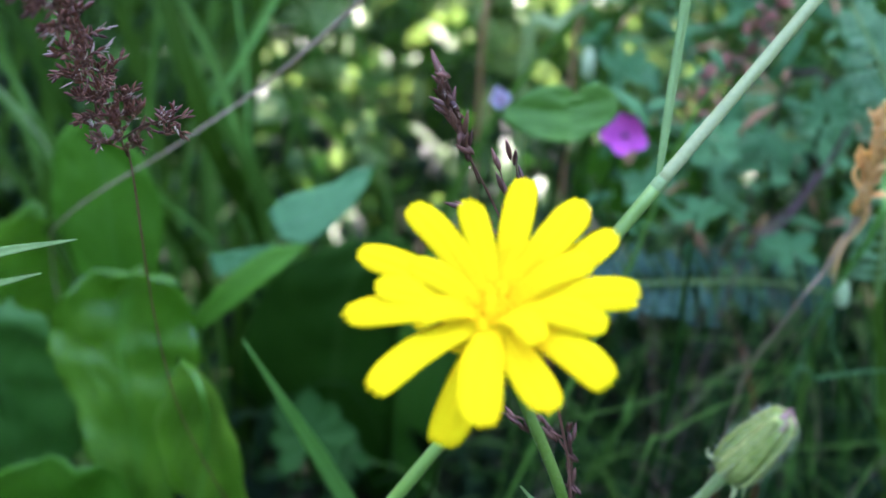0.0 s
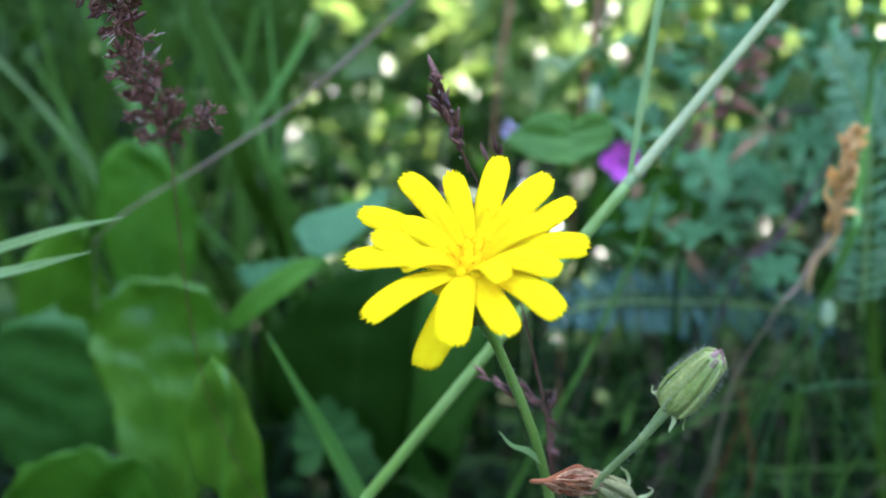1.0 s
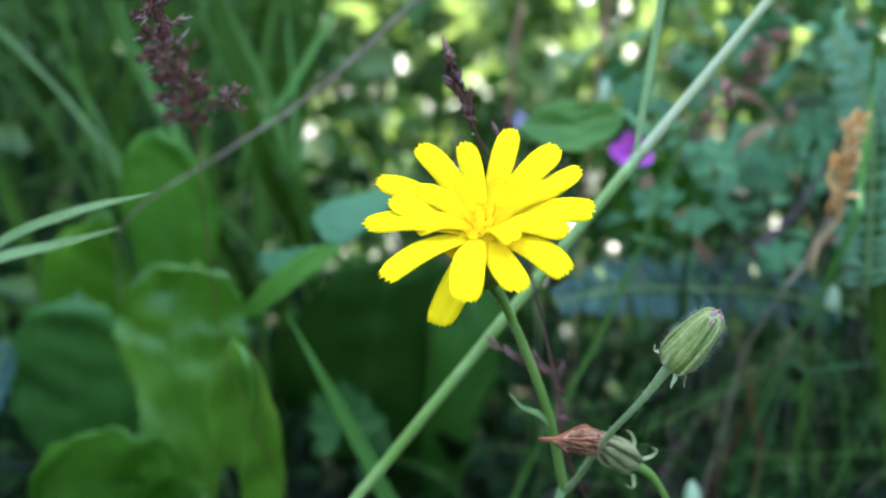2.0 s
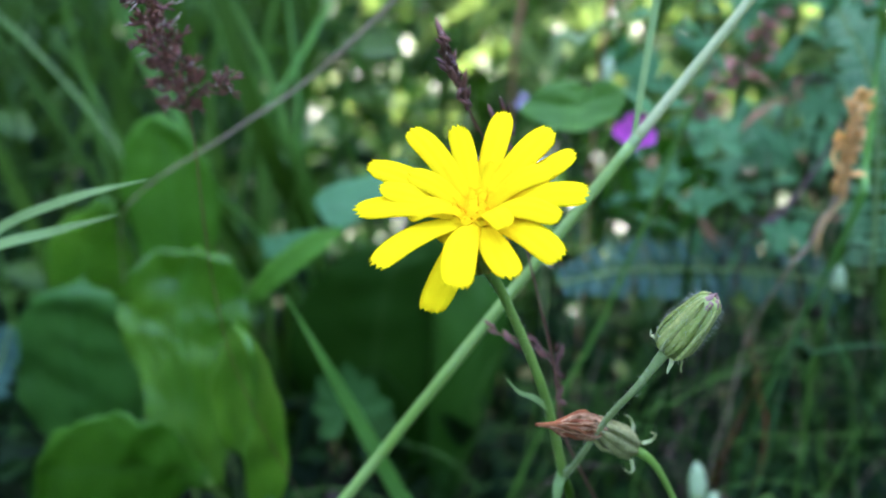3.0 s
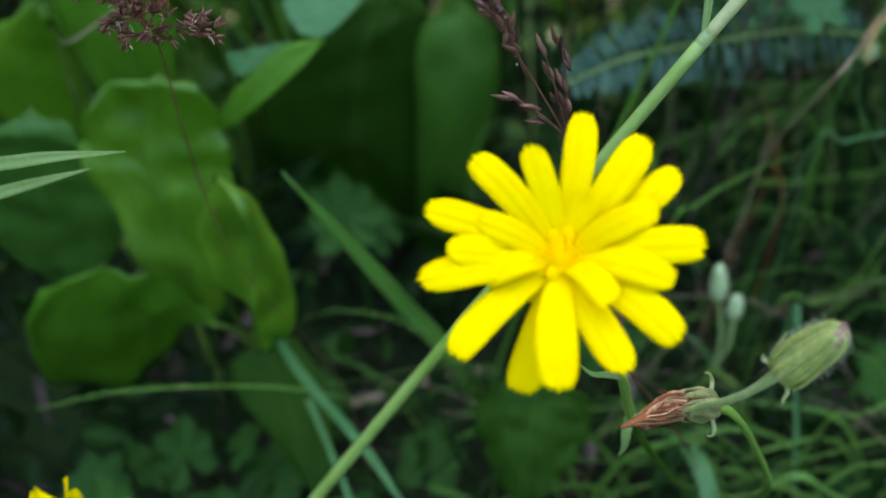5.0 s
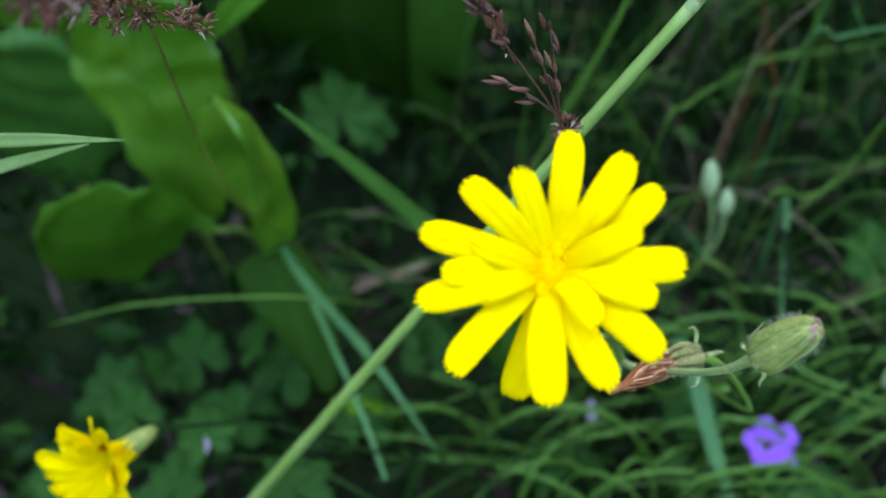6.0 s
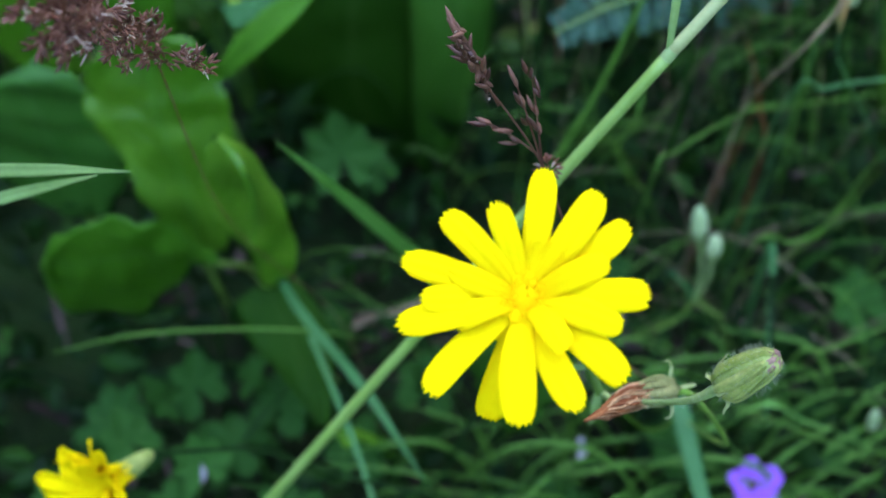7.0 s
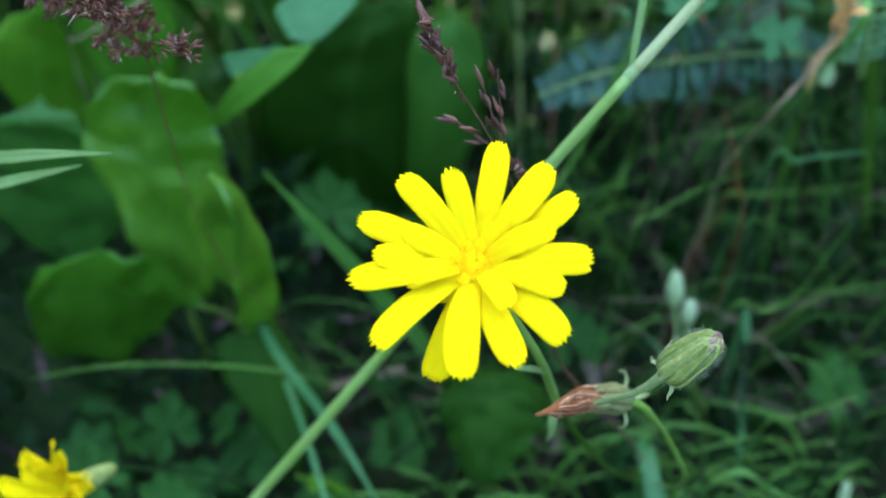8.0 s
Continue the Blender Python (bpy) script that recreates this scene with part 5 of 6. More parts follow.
# ---- yarrow-like feather leaves ----
def feather(rib, size, label, seed, mat=M_YARROW):
    leaf = thing("feathery_leaf", P(*rib[0]), label, "leaf")
    pts = PS(*rib)
    bm = bmesh.new()
    tube(bm, pts, [0.0007, 0.0006, 0.0005, 0.0003], 6, 40)
    part("leaf_rib", bm, M_PALEGRASS, leaf, "pale green midrib")
    r = random.Random(seed)
    count = 30
    for k in range(count):
        u = 0.06 + 0.94 * k / count
        p = at_curve(pts, u)
        d = (at_curve(pts, min(1, u + 0.02)) - at_curve(pts, max(0, u - 0.02))).normalized()
        s = d.cross(TO_EYE).normalized()
        for sgn in (-1, 1):
            long = size * 0.001 * (0.45 + 0.55 * math.sin(math.pi * min(1, 0.12 + u * 0.92))) * r.uniform(0.7, 1.1)
            e = (s * sgn + d * r.uniform(0.1, 0.4) + TO_EYE * r.uniform(-0.25, 0.4)).normalized()
            bm = bmesh.new()
            blade(bm, [p, p + e * long * 0.5, p + e * long + d * long * 0.1], [0.0003, 0.0005, 0.0002], TO_EYE, 0.3, n=6, nv=2)
            for j in range(4):
                w = 0.3 + 0.2 * j
                o = p + e * long * w
                for q in (-1, 1):
                    f = (e * 0.7 + d * q * 0.8 + TO_EYE * r.uniform(-0.1, 0.3)).normalized()
                    blade(bm, [o, o + f * long * 0.11, o + f * long * 0.22], [0.0003, 0.00042, 0.00006], TO_EYE, 0.2, n=3, nv=2)
            part("leaflet", bm, mat, leaf)
    return leaf


feather([(124, 296, 102), (95, 281, 113), (68, 268, 118), (45, 256, 121), (28.1, 246, 120)], 11, "feathery grey-green yarrow leaf lying across the grass", 1)
feather([(112, 254, 120), (110, 251, 140), (107.4, 250.0, 166.7), (104.0, 250.0, 176.1), (99.5, 250.0, 184.5), (94.3, 250.0, 192.2)], 10, "feathery yarrow leaf standing up, sunlight painted in pale green", 2, M_YARROWPALE)
feather([(-155, 262, 30), (-143.4, 246.0, 73.8), (-132.2, 240.0, 86.2), (-126.8, 240.0, 95.2), (-122.9, 240.0, 105.6)], 8, "feathery grey-green yarrow leaf beside the rosette", 3)


# ---- lobed leaves of cranesbill ----
def lobed_mesh(name, seed, lobes=5, material=None, deep=0.5):
    """A round deeply cut leaf of unit radius in its own plane, on which each lobe is toothed."""
    r = random.Random(seed)
    bm = bmesh.new()
    uvl = bm.loops.layers.uv.verify()
    n, rings = 120, 5
    cup = r.uniform(0.1, 0.3)

    def radius(t):
        a = (t / (2 * math.pi)) * 0.86 + 0.07
        turn = lobes * (a - 0.07) / 0.86
        lobe = 1 - abs(2 * (turn % 1.0) - 1)
        which = int(lobes * (a - 0.07) / 0.86)
        size = 0.8 + 0.25 * math.sin(seed * 3.1 + which * 2.3)
        teeth = 1 - abs(2 * ((turn * 5) % 1.0) - 1)
        return (0.92 - deep + deep * lobe ** 0.55 * size) * (0.80 + 0.22 * teeth)
    for lift, flip in ((0.0, False), (-0.012, True)):
        mid = bm.verts.new((0, 0, lift))
        prev = None
        for i in range(1, rings + 1):
            ring = []
            for k in range(n + 1):
                t = 2 * math.pi * k / n
                rr = radius(t) * i / rings
                ang = -math.pi / 2 + 0.25 + t * (2 * math.pi - 0.5) / (2 * math.pi)
                x, y = rr * math.cos(ang), rr * math.sin(ang)
                z = lift + cup * rr * rr + 0.05 * noise.noise(Vector((x * 2.3 + seed, y * 2.3, 0))) + 0.05 * math.cos(lobes * t) * rr
                ring.append(bm.verts.new((x, y, z)))
            for k in range(n):
                if prev is None:
                    vs = [mid, ring[k], ring[k + 1]]
                else:
                    vs = [prev[k], ring[k], ring[k + 1], prev[k + 1]]
                f = bm.faces.new(vs[::-1] if flip else vs)
                for lp in f.loops:
                    c = lp.vert.co
                    lp[uvl].uv = (math.hypot(c.x, c.y), 0.5 + 0.5 * math.sin(math.atan2(c.y, c.x) * lobes * 0.5) * 0.9)
            prev = ring
    me = finish(name, bm, material or M_LOBED)
    return me


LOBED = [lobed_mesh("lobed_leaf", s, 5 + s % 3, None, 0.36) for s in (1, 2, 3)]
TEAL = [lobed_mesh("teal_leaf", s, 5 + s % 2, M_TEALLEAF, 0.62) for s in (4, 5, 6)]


def lobed_leaf(x, y, z, radius, tilt, turn, foot, k=0, label="lobed green cranesbill leaf on a thin stalk"):
    leaf = thing("cranesbill_leaf", P(*foot), label, "leaf", "cranesbill leaves")
    # Height picks the colour: painted light above 100 mm, painted shade below.
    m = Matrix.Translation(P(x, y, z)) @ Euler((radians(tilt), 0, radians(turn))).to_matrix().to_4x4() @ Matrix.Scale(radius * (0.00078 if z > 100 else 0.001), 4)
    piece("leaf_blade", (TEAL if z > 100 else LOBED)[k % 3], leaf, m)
    bm = bmesh.new()
    f = P(*foot)
    c = P(x, y, z)
    bow = 14 * math.sin(k * 2.1)
    tube(bm, [f, f.lerp(c, 0.45) + P(bow, 6, 4), f.lerp(c, 0.8) + P(bow * 0.7, 4, 5), c], [0.0004, 0.0004, 0.0004, 0.0003], 6, 16)
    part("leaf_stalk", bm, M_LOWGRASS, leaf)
    return leaf


for k, row in enumerate([
    (-84, 178, 50, 11, 44, 65, (-80, 195, 0)), (-66, 174, 46, 10, 46, 20, (-60, 190, 0)), (-50, 200, 34, 14, 25, -20, (-46, 215, 0)),
    (-82, 152, 40, 13, 20, -15, (-78, 170, 0)), (-46, 166, 30, 13, 30, 45, (-42, 182, 0)), (-96, 148, 36, 14, 22, 95, (-90, 166, 0)), (-30, 190, 24, 13, 30, 5, (-26, 206, 0)),
    (-31, 254, 78, 15, 52, 10, (-28, 285, 0)), (-22, 256, 70, 10, 48, 60, (-20, 285, 0)), (-72, 200, 44, 12, 50, 40, (-66, 220, 0)), (-92, 190, 42, 14, 20, -30, (-84, 205, 0)),
    (-60, 184, 38, 13, 30, 80, (-56, 200, 0)), (-104, 170, 34, 14, 25, 15, (-96, 190, 0)), (-74, 164, 36, 13, 20, -50, (-68, 180, 0)),
    (70, 264, 157, 15, 50, 10, (40, 330, 0)), (86, 270, 152, 15, 45, -30, (120, 340, 0)), (78, 276, 138, 14, 40, 60, (46, 350, 0)),
    (58, 280, 140, 13, 50, -10, (60, 300, 0)), (104, 280, 150, 14, 45, 35, (150, 330, 0)), (96, 262, 166, 12, 55, 0, (70, 350, 0)), (66, 252, 142, 12, 40, -60, (110, 320, 0)), (88, 250, 134, 13, 35, 20, (135, 300, 0)), (110, 258, 130, 13, 35, 80, (90, 330, 0)), (52, 300, 168, 14, 60, 30, (56, 315, 0)), (118, 300, 176, 15, 60, -20, (160, 380, 0)), (86, 310, 186, 14, 60, 10, (50, 390, 0)),
    (-58, 206, 40, 9, 40, -70, (-54, 222, 0)), (-78, 190, 52, 9, 55, 100, (-74, 206, 0)), (60, 188, 22, 15, 25, 20, (64, 205, 0)), (98, 190, 24, 14, 20, -40, (94, 210, 0)), (26, 172, 20, 13, 25, 70, (30, 190, 0)), (84, 160, 20, 15, 20, 15, (86, 180, 0)),
    (-10, 210, 26, 14, 30, -20, (-8, 230, 0)), (118, 230, 30, 14, 30, 30, (116, 250, 0)), (40, 240, 40, 14, 35, 10, (42, 262, 0)),
]):
    lobed_leaf(*row[:6], row[6], k)


# ---- violet cranesbill flowers ----
def violet_flower(c, axis, radius, stalk, label, count=5, seed=0, cup=0.3, mat=M_VIOLET, slim=0.44):
    plant = thing("violet_cranesbill", P(*stalk[0]), label, "flower", "violet flowers")
    c, axis = P(*c), Vector(axis).normalized()
    s = axis.orthogonal().normalized()
    o = axis.cross(s)
    r = random.Random(seed)
    for k in range(count):
        t = 2 * math.pi * (k + r.uniform(-0.08, 0.08)) / count + seed
        d = (s * math.cos(t) + o * math.sin(t))
        e = axis.cross(d)
        R = radius * 0.001 * r.uniform(0.92, 1.06)
        tiltk = cup * r.uniform(0.6, 1.4)

        def fn(u, v, d=d, e=e, R=R, tiltk=tiltk):
            q = 2 * v - 1
            w = R * slim * math.sin(math.pi * min(1, 0.06 + u * 0.80)) ** 0.75
            return c + d * (R * u * (1 - 0.10 * q * q * u - 0.05 * math.exp(-(q * 6) ** 2) * u)) + e * (w * q) + axis * (R * (tiltk * u ** 1.5 + 0.12 * q * q * u))
        bm = bmesh.new()
        sheet(bm, fn, 10, 10, 0.00015)
        part("petal", bm, mat, plant)
    bm = bmesh.new()
    spindle(bm, c - axis * 0.001, c + axis * 0.004, 0.0008, 8, 6, 0.3)
    part("pistil", bm, M_PURPLESPIKE, plant, "dark purple centre")
    bm = bmesh.new()
    lathe(bm, c - axis * 0.004, axis, [(0, 0.0006), (0.0015, 0.0018), (0.0035, 0.002), (0.0042, 0.001)], 10)
    part("calyx", bm, M_STALK, plant)
    bm = bmesh.new()
    tube(bm, PS(*stalk) + [c - axis * 0.004], [0.0004, 0.0004, 0.0004], 6, 24)
    part("stalk", bm, M_LOWGRASS, plant)


violet_flower((48.8, 266, 157.6), (-0.15, -0.9, 0.35), 6.0, [(20, 350, 0), (32, 310, 90), (46, 276, 142)], "small pinkish violet cranesbill flower on a tall stalk", seed=0.55, cup=0.55, mat=M_PINK)
violet_flower((73, 168.5, 33), (0.25, -0.2, 0.9), 7.6, [(84, 190, 0), (80, 182, 20)], "small violet cranesbill flower low in the grass", seed=0.9, slim=0.42, cup=0.35)

violet_flower((18.5, 294.9, 159.1), (-0.1, -0.7, 0.6), 3.0, [(14, 330, 0), (15, 312, 90), (17, 298, 146)], "faded pale lilac cranesbill flower half closed", seed=1.7, cup=0.9, mat=M_LILAC)

def fallen_petal(x, y, z, turn):
    def fn(u, v):
        q = 2 * v - 1
        w = 0.0016 * math.sin(math.pi * min(1, 0.12 + 0.8 * u)) ** 0.8
        p = Vector(((u - 0.5) * 0.006, w * q, 0.0012 * q * q + 0.0008 * math.sin(3 * u)))
        return P(x, y, z) + Euler((0.5, -0.5, turn)).to_matrix() @ p
    bm = bmesh.new()
    sheet(bm, fn, 8, 6, 0.00012)
    solid("fallen_petal", bm, M_LILAC, "pale lilac fallen petal caught on low leaves", "petal", "fallen petals")


for row in ((-60.6, 190.2, 33, 2.0), (-70, 178.7, 33, 1.2), (31.7, 189.4, 22, 1.5)):
    fallen_petal(*row)


# ---- second yellow flower, crumpled ----
def build_crumpled():
    plant = thing("closing_yellow_flower", P(-20, 175, 0), "half-closed crumpled yellow flower on an arching stalk", "flower")
    c, axis = P(-63, 138, 98), Vector((-0.45, -0.72, 0.35)).normalized()
    s = axis.orthogonal().normalized()
    o = axis.cross(s)
    r = random.Random(2)
    for k in range(14):
        t = 2.4 * k
        d = s * math.cos(t) + o * math.sin(t)
        e = axis.cross(d)
        lean, long, wob = r.uniform(0.5, 1.0), r.uniform(0.0115, 0.0155), r.uniform(0.6, 1.6)

        def fn(u, v, d=d, e=e, lean=lean, long=long, wob=wob, k=k):
            q = 2 * v - 1
            p = c + axis * (long * u * (1 - 0.35 * lean * u)) + d * (0.0012 + long * lean * u * u * 0.8)
            p = p + e * (0.0023 * (0.5 + u * 0.6) * q) + d * (0.0009 * math.sin(q * 4 * wob + u * 5 + k)) + axis * (0.0006 * math.sin(u * 9 + q * 3 + k))
            return p
        bm = bmesh.new()
        sheet(bm, fn, 10, 8, 0.00015)
        part("petal", bm, M_PETAL, plant)
    bm = bmesh.new()
    lathe(bm, c - axis * 0.008, axis, [(0.001, 0.0007), (0.0022, 0.0014), (0.005, 0.0019), (0.008, 0.0020), (0.0095, 0.0019)], 24, 9, 0.07)
    part("involucre", bm, M_BUD_DARK, plant, "grey-green cup")
    bm = bmesh.new()
    tube(bm, PS((10, 190, -2), (0, 152, 60), (-22, 150, 73), (-41, 150, 85)) + [c - axis * 0.007], [0.0005, 0.0005, 0.0004, 0.0004, 0.0006], 8, 40)
    part("stalk", bm, M_LOWGRASS, plant)


build_crumpled()


# ---- small closed buds on a branched stem ----
def build_small_buds():
    plant = thing("budding_plant", P(84, 235, 0), "slender branched plant with small closed green buds", "plant")
    fork = P(65.7, 219, 48.4)
    bm = bmesh.new()
    tube(bm, [P(86, 236, -2), P(77, 226, 30), fork], [0.0009, 0.0008, 0.0007], 8, 20)
    part("stem", bm, M_STALK, plant)
    for tip, base, rad in (((64.1, 221, 82), (65, 220.5, 71), 2.2), ((67.6, 215, 77.2), (68, 216, 69), 2.0), ((105.6, 182.0, 45.5), (105.8, 182.0, 37.0), 1.4), ((103.7, 255, 124.5), (103.9, 255, 117.3), 1.9), ((43.5, 310, 172), (43.3, 310, 163), 1.9)):
        a, b = P(*base), P(*tip)
        if tip[2] < 90 and tip[0] < 90:
            bm = bmesh.new()
            tube(bm, [fork, fork.lerp(a, 0.5) + P(1, -1, 0), a], [0.0005, 0.00045, 0.0006], 7, 12)
            part("bud_stalk", bm, M_MINT, plant)
        else:
            bm = bmesh.new()
            tube(bm, [P(77, 226, 30), P(77, 226, 30).lerp(a, 0.5) + P(6, -2, -4), a], [0.0003, 0.0003, 0.0004], 7, 16)
            part("bud_stalk", bm, M_LOWGRASS, plant)
        bm = bmesh.new()
        ax = b - a
        L = ax.length
        lathe(bm, a, ax, [(0, 0.0006), (0.08 * L, rad * 0.0008), (0.35 * L, rad * 0.001), (0.7 * L, rad * 0.00085), (0.92 * L, rad * 0.0005), (L, rad * 0.0002)], 24, 8, 0.06)
        part("bud", bm, M_PALEBUD, plant)
    bm = bmesh.new()
    blade(bm, [fork, P(60.9, 217, 58.8), P(56.3, 216, 64.3)], [0.0005, 0.0006, 0.0001], TO_EYE, 0.3, n=8)
    part("leaf", bm, M_BLUELEAF, plant)
    bm = bmesh.new()
    tube(bm, [fork, fork + P(-5, 2, -12), P(44, 228, 18), P(32, 234, 4)], [0.0006, 0.0006, 0.0006, 0.0006], 7, 14)
    part("side_stem", bm, M_STALK, plant)


build_small_buds()


# ---- dry rust-brown seed head and pinkish sprays on the other side ----
def build_dry_curl():
    plant = thing("dry_seed_head", P(64, 220, 0), "golden dry seed head on a withered bent stalk", "seed head")
    foot = PS((82, 272, -2), (78, 254, 60), (74, 230, 106))
    spine = PS((78.5, 212.0, 135.3), (82.9, 212.0, 142.3), (86.4, 212.0, 149.1), (88.7, 212.0, 155.8), (89.6, 212.0, 163.7), (90.3, 212.0, 170.8), (90.8, 212.0, 177.1))
    bm = bmesh.new()
    tube(bm, foot + spine[:4], [0.0002, 0.0002, 0.0003, 0.0005, 0.0006], 7, 40, 0.1)
    part("stalk", bm, M_STRAW, plant)
    r = random.Random(15)
    # split dry sheaths along the lower half
    for k in range(5):
        pts = [p + P(r.gauss(0, 0.9), r.gauss(0, 0.8), r.gauss(0, 0.6)) for p in spine[1:6]]
        bm = bmesh.new()
        blade(bm, pts, [0.0001, 0.0003, 0.0005, 0.0006, 0.0002], TO_EYE, 0.8, r.uniform(-120, 120), n=26, nv=4)
        part("dry_sheath", bm, M_STRAW if k % 2 else M_HUSK, plant)
    # plump papery husks crowded on the upper half
    for k in range(46):
        u = 0.46 + 0.5 * (k + r.random()) / 46
        o = at_curve(spine, u) + P(r.gauss(0, 0.75), r.gauss(0, 0.7), r.gauss(0, 0.6))
        d = (at_curve(spine, min(1, u + 0.03)) - at_curve(spine, u - 0.03)).normalized()
        e = (d + Vector((r.gauss(0, 0.45), r.gauss(-0.1, 0.4), r.gauss(0, 0.35)))).normalized()
        long = r.uniform(0.0028, 0.0052)
        bm = bmesh.new()
        blade(bm, [o, o + e * long * 0.5 + TO_EYE * 0.0004, o + e * long], [0.0004, r.uniform(0.0008, 0.0013), 0.0001], TO_EYE + Vector((r.gauss(0, 0.4), 0, r.gauss(0, 0.4))), 0.7, r.uniform(-50, 50), n=8, nv=4)
        part("husk", bm, M_HUSK, plant)


build_dry_curl()
build_panicle("red_seed_spray", P(82, 300, 0), PS((65.0, 286.0, 154.9), (72.1, 286.0, 163.4), (78.4, 286.0, 171.2), (84.0, 286.0, 180.2), (88.5, 286.0, 188.2)), "rose-red seed spray on a thin stalk",
              [spikelet_mesh("seed_red", M_ROSE, 1.2, 4), spikelet_mesh("seed_dark", M_SPIKE, 1.2, 4)], 22, 0.0042, 6, M_MAUVE, PS((62, 300, -2), (66, 294, 90), (70, 288, 140)), 0.3)



def mauve_stems():
    """Dry mauve stems slanting through the growth beside the seed head."""
    rows = [[(80.1, 262.0, 126.5), (89.2, 262.0, 136.6), (97.6, 262.0, 151.2), (102.4, 262.0, 162.2)], [(78.2, 270.0, 129.1), (85.9, 270.0, 131.8), (93.1, 270.0, 138.6), (98.4, 270.0, 147.8)],
            [(96.0, 300.0, 161.8), (100.5, 300.0, 167.0), (105.3, 300.0, 167.9), (110.8, 300.0, 163.8)]]
    for row in rows:
        x, y, z = row[0]
        bm = bmesh.new()
        tube(bm, PS((x - 12, y + 34, -2), (x - 6, y + 16, z * 0.6), *row), [0.0003, 0.0003, 0.0005, 0.0006, 0.0004], 7, 30, 0.25)
        solid("dry_stalk", bm, M_MAUVE, "dry mauve-brown stalk slanting through the growth", "stalk", "dry stalks")


mauve_stems()
for row in ([(73.3, 245.0, 62.0), (77.6, 245.0, 78.0), (80.7, 245.0, 90.0), (83.1, 245.0, 101.8)], [(88.7, 255.0, 67.8), (86.0, 255.0, 85.5), (82.5, 255.0, 99.1), (79.0, 255.0, 109.1)]):
    x, y, z = row[0]
    bm = bmesh.new()
    tube(bm, PS((x - 3, y + 12, -2), *row), [0.0002, 0.0003, 0.0003, 0.0002, 0.0001], 7, 30, 0.3)
    solid("dry_stalk", bm, M_WITHER_RED, "red-brown dry stalk in the undergrowth", "stalk", "dry stalks")
for row in ([(43.0, 355.0, 160.7), (44.1, 355.0, 171.8), (45.5, 355.0, 183.6), (46.8, 355.0, 196.1)], [(13.0, 360.0, 162.8), (14.2, 360.0, 174.5), (15.8, 360.0, 186.1), (17.0, 360.0, 196.5)]):
    x, y, z = row[0]
    bm = bmesh.new()
    tube(bm, PS((x - 4, y + 8, -2), (x - 2, y + 4, z * 0.6), *row), [0.0005, 0.0006, 0.0010, 0.0012, 0.0008], 7, 30, 0.2)
    solid("dry_stalk", bm, M_DRYHEAD, "rust-tan dry stalk standing in the meadow", "stalk", "dry stalks")


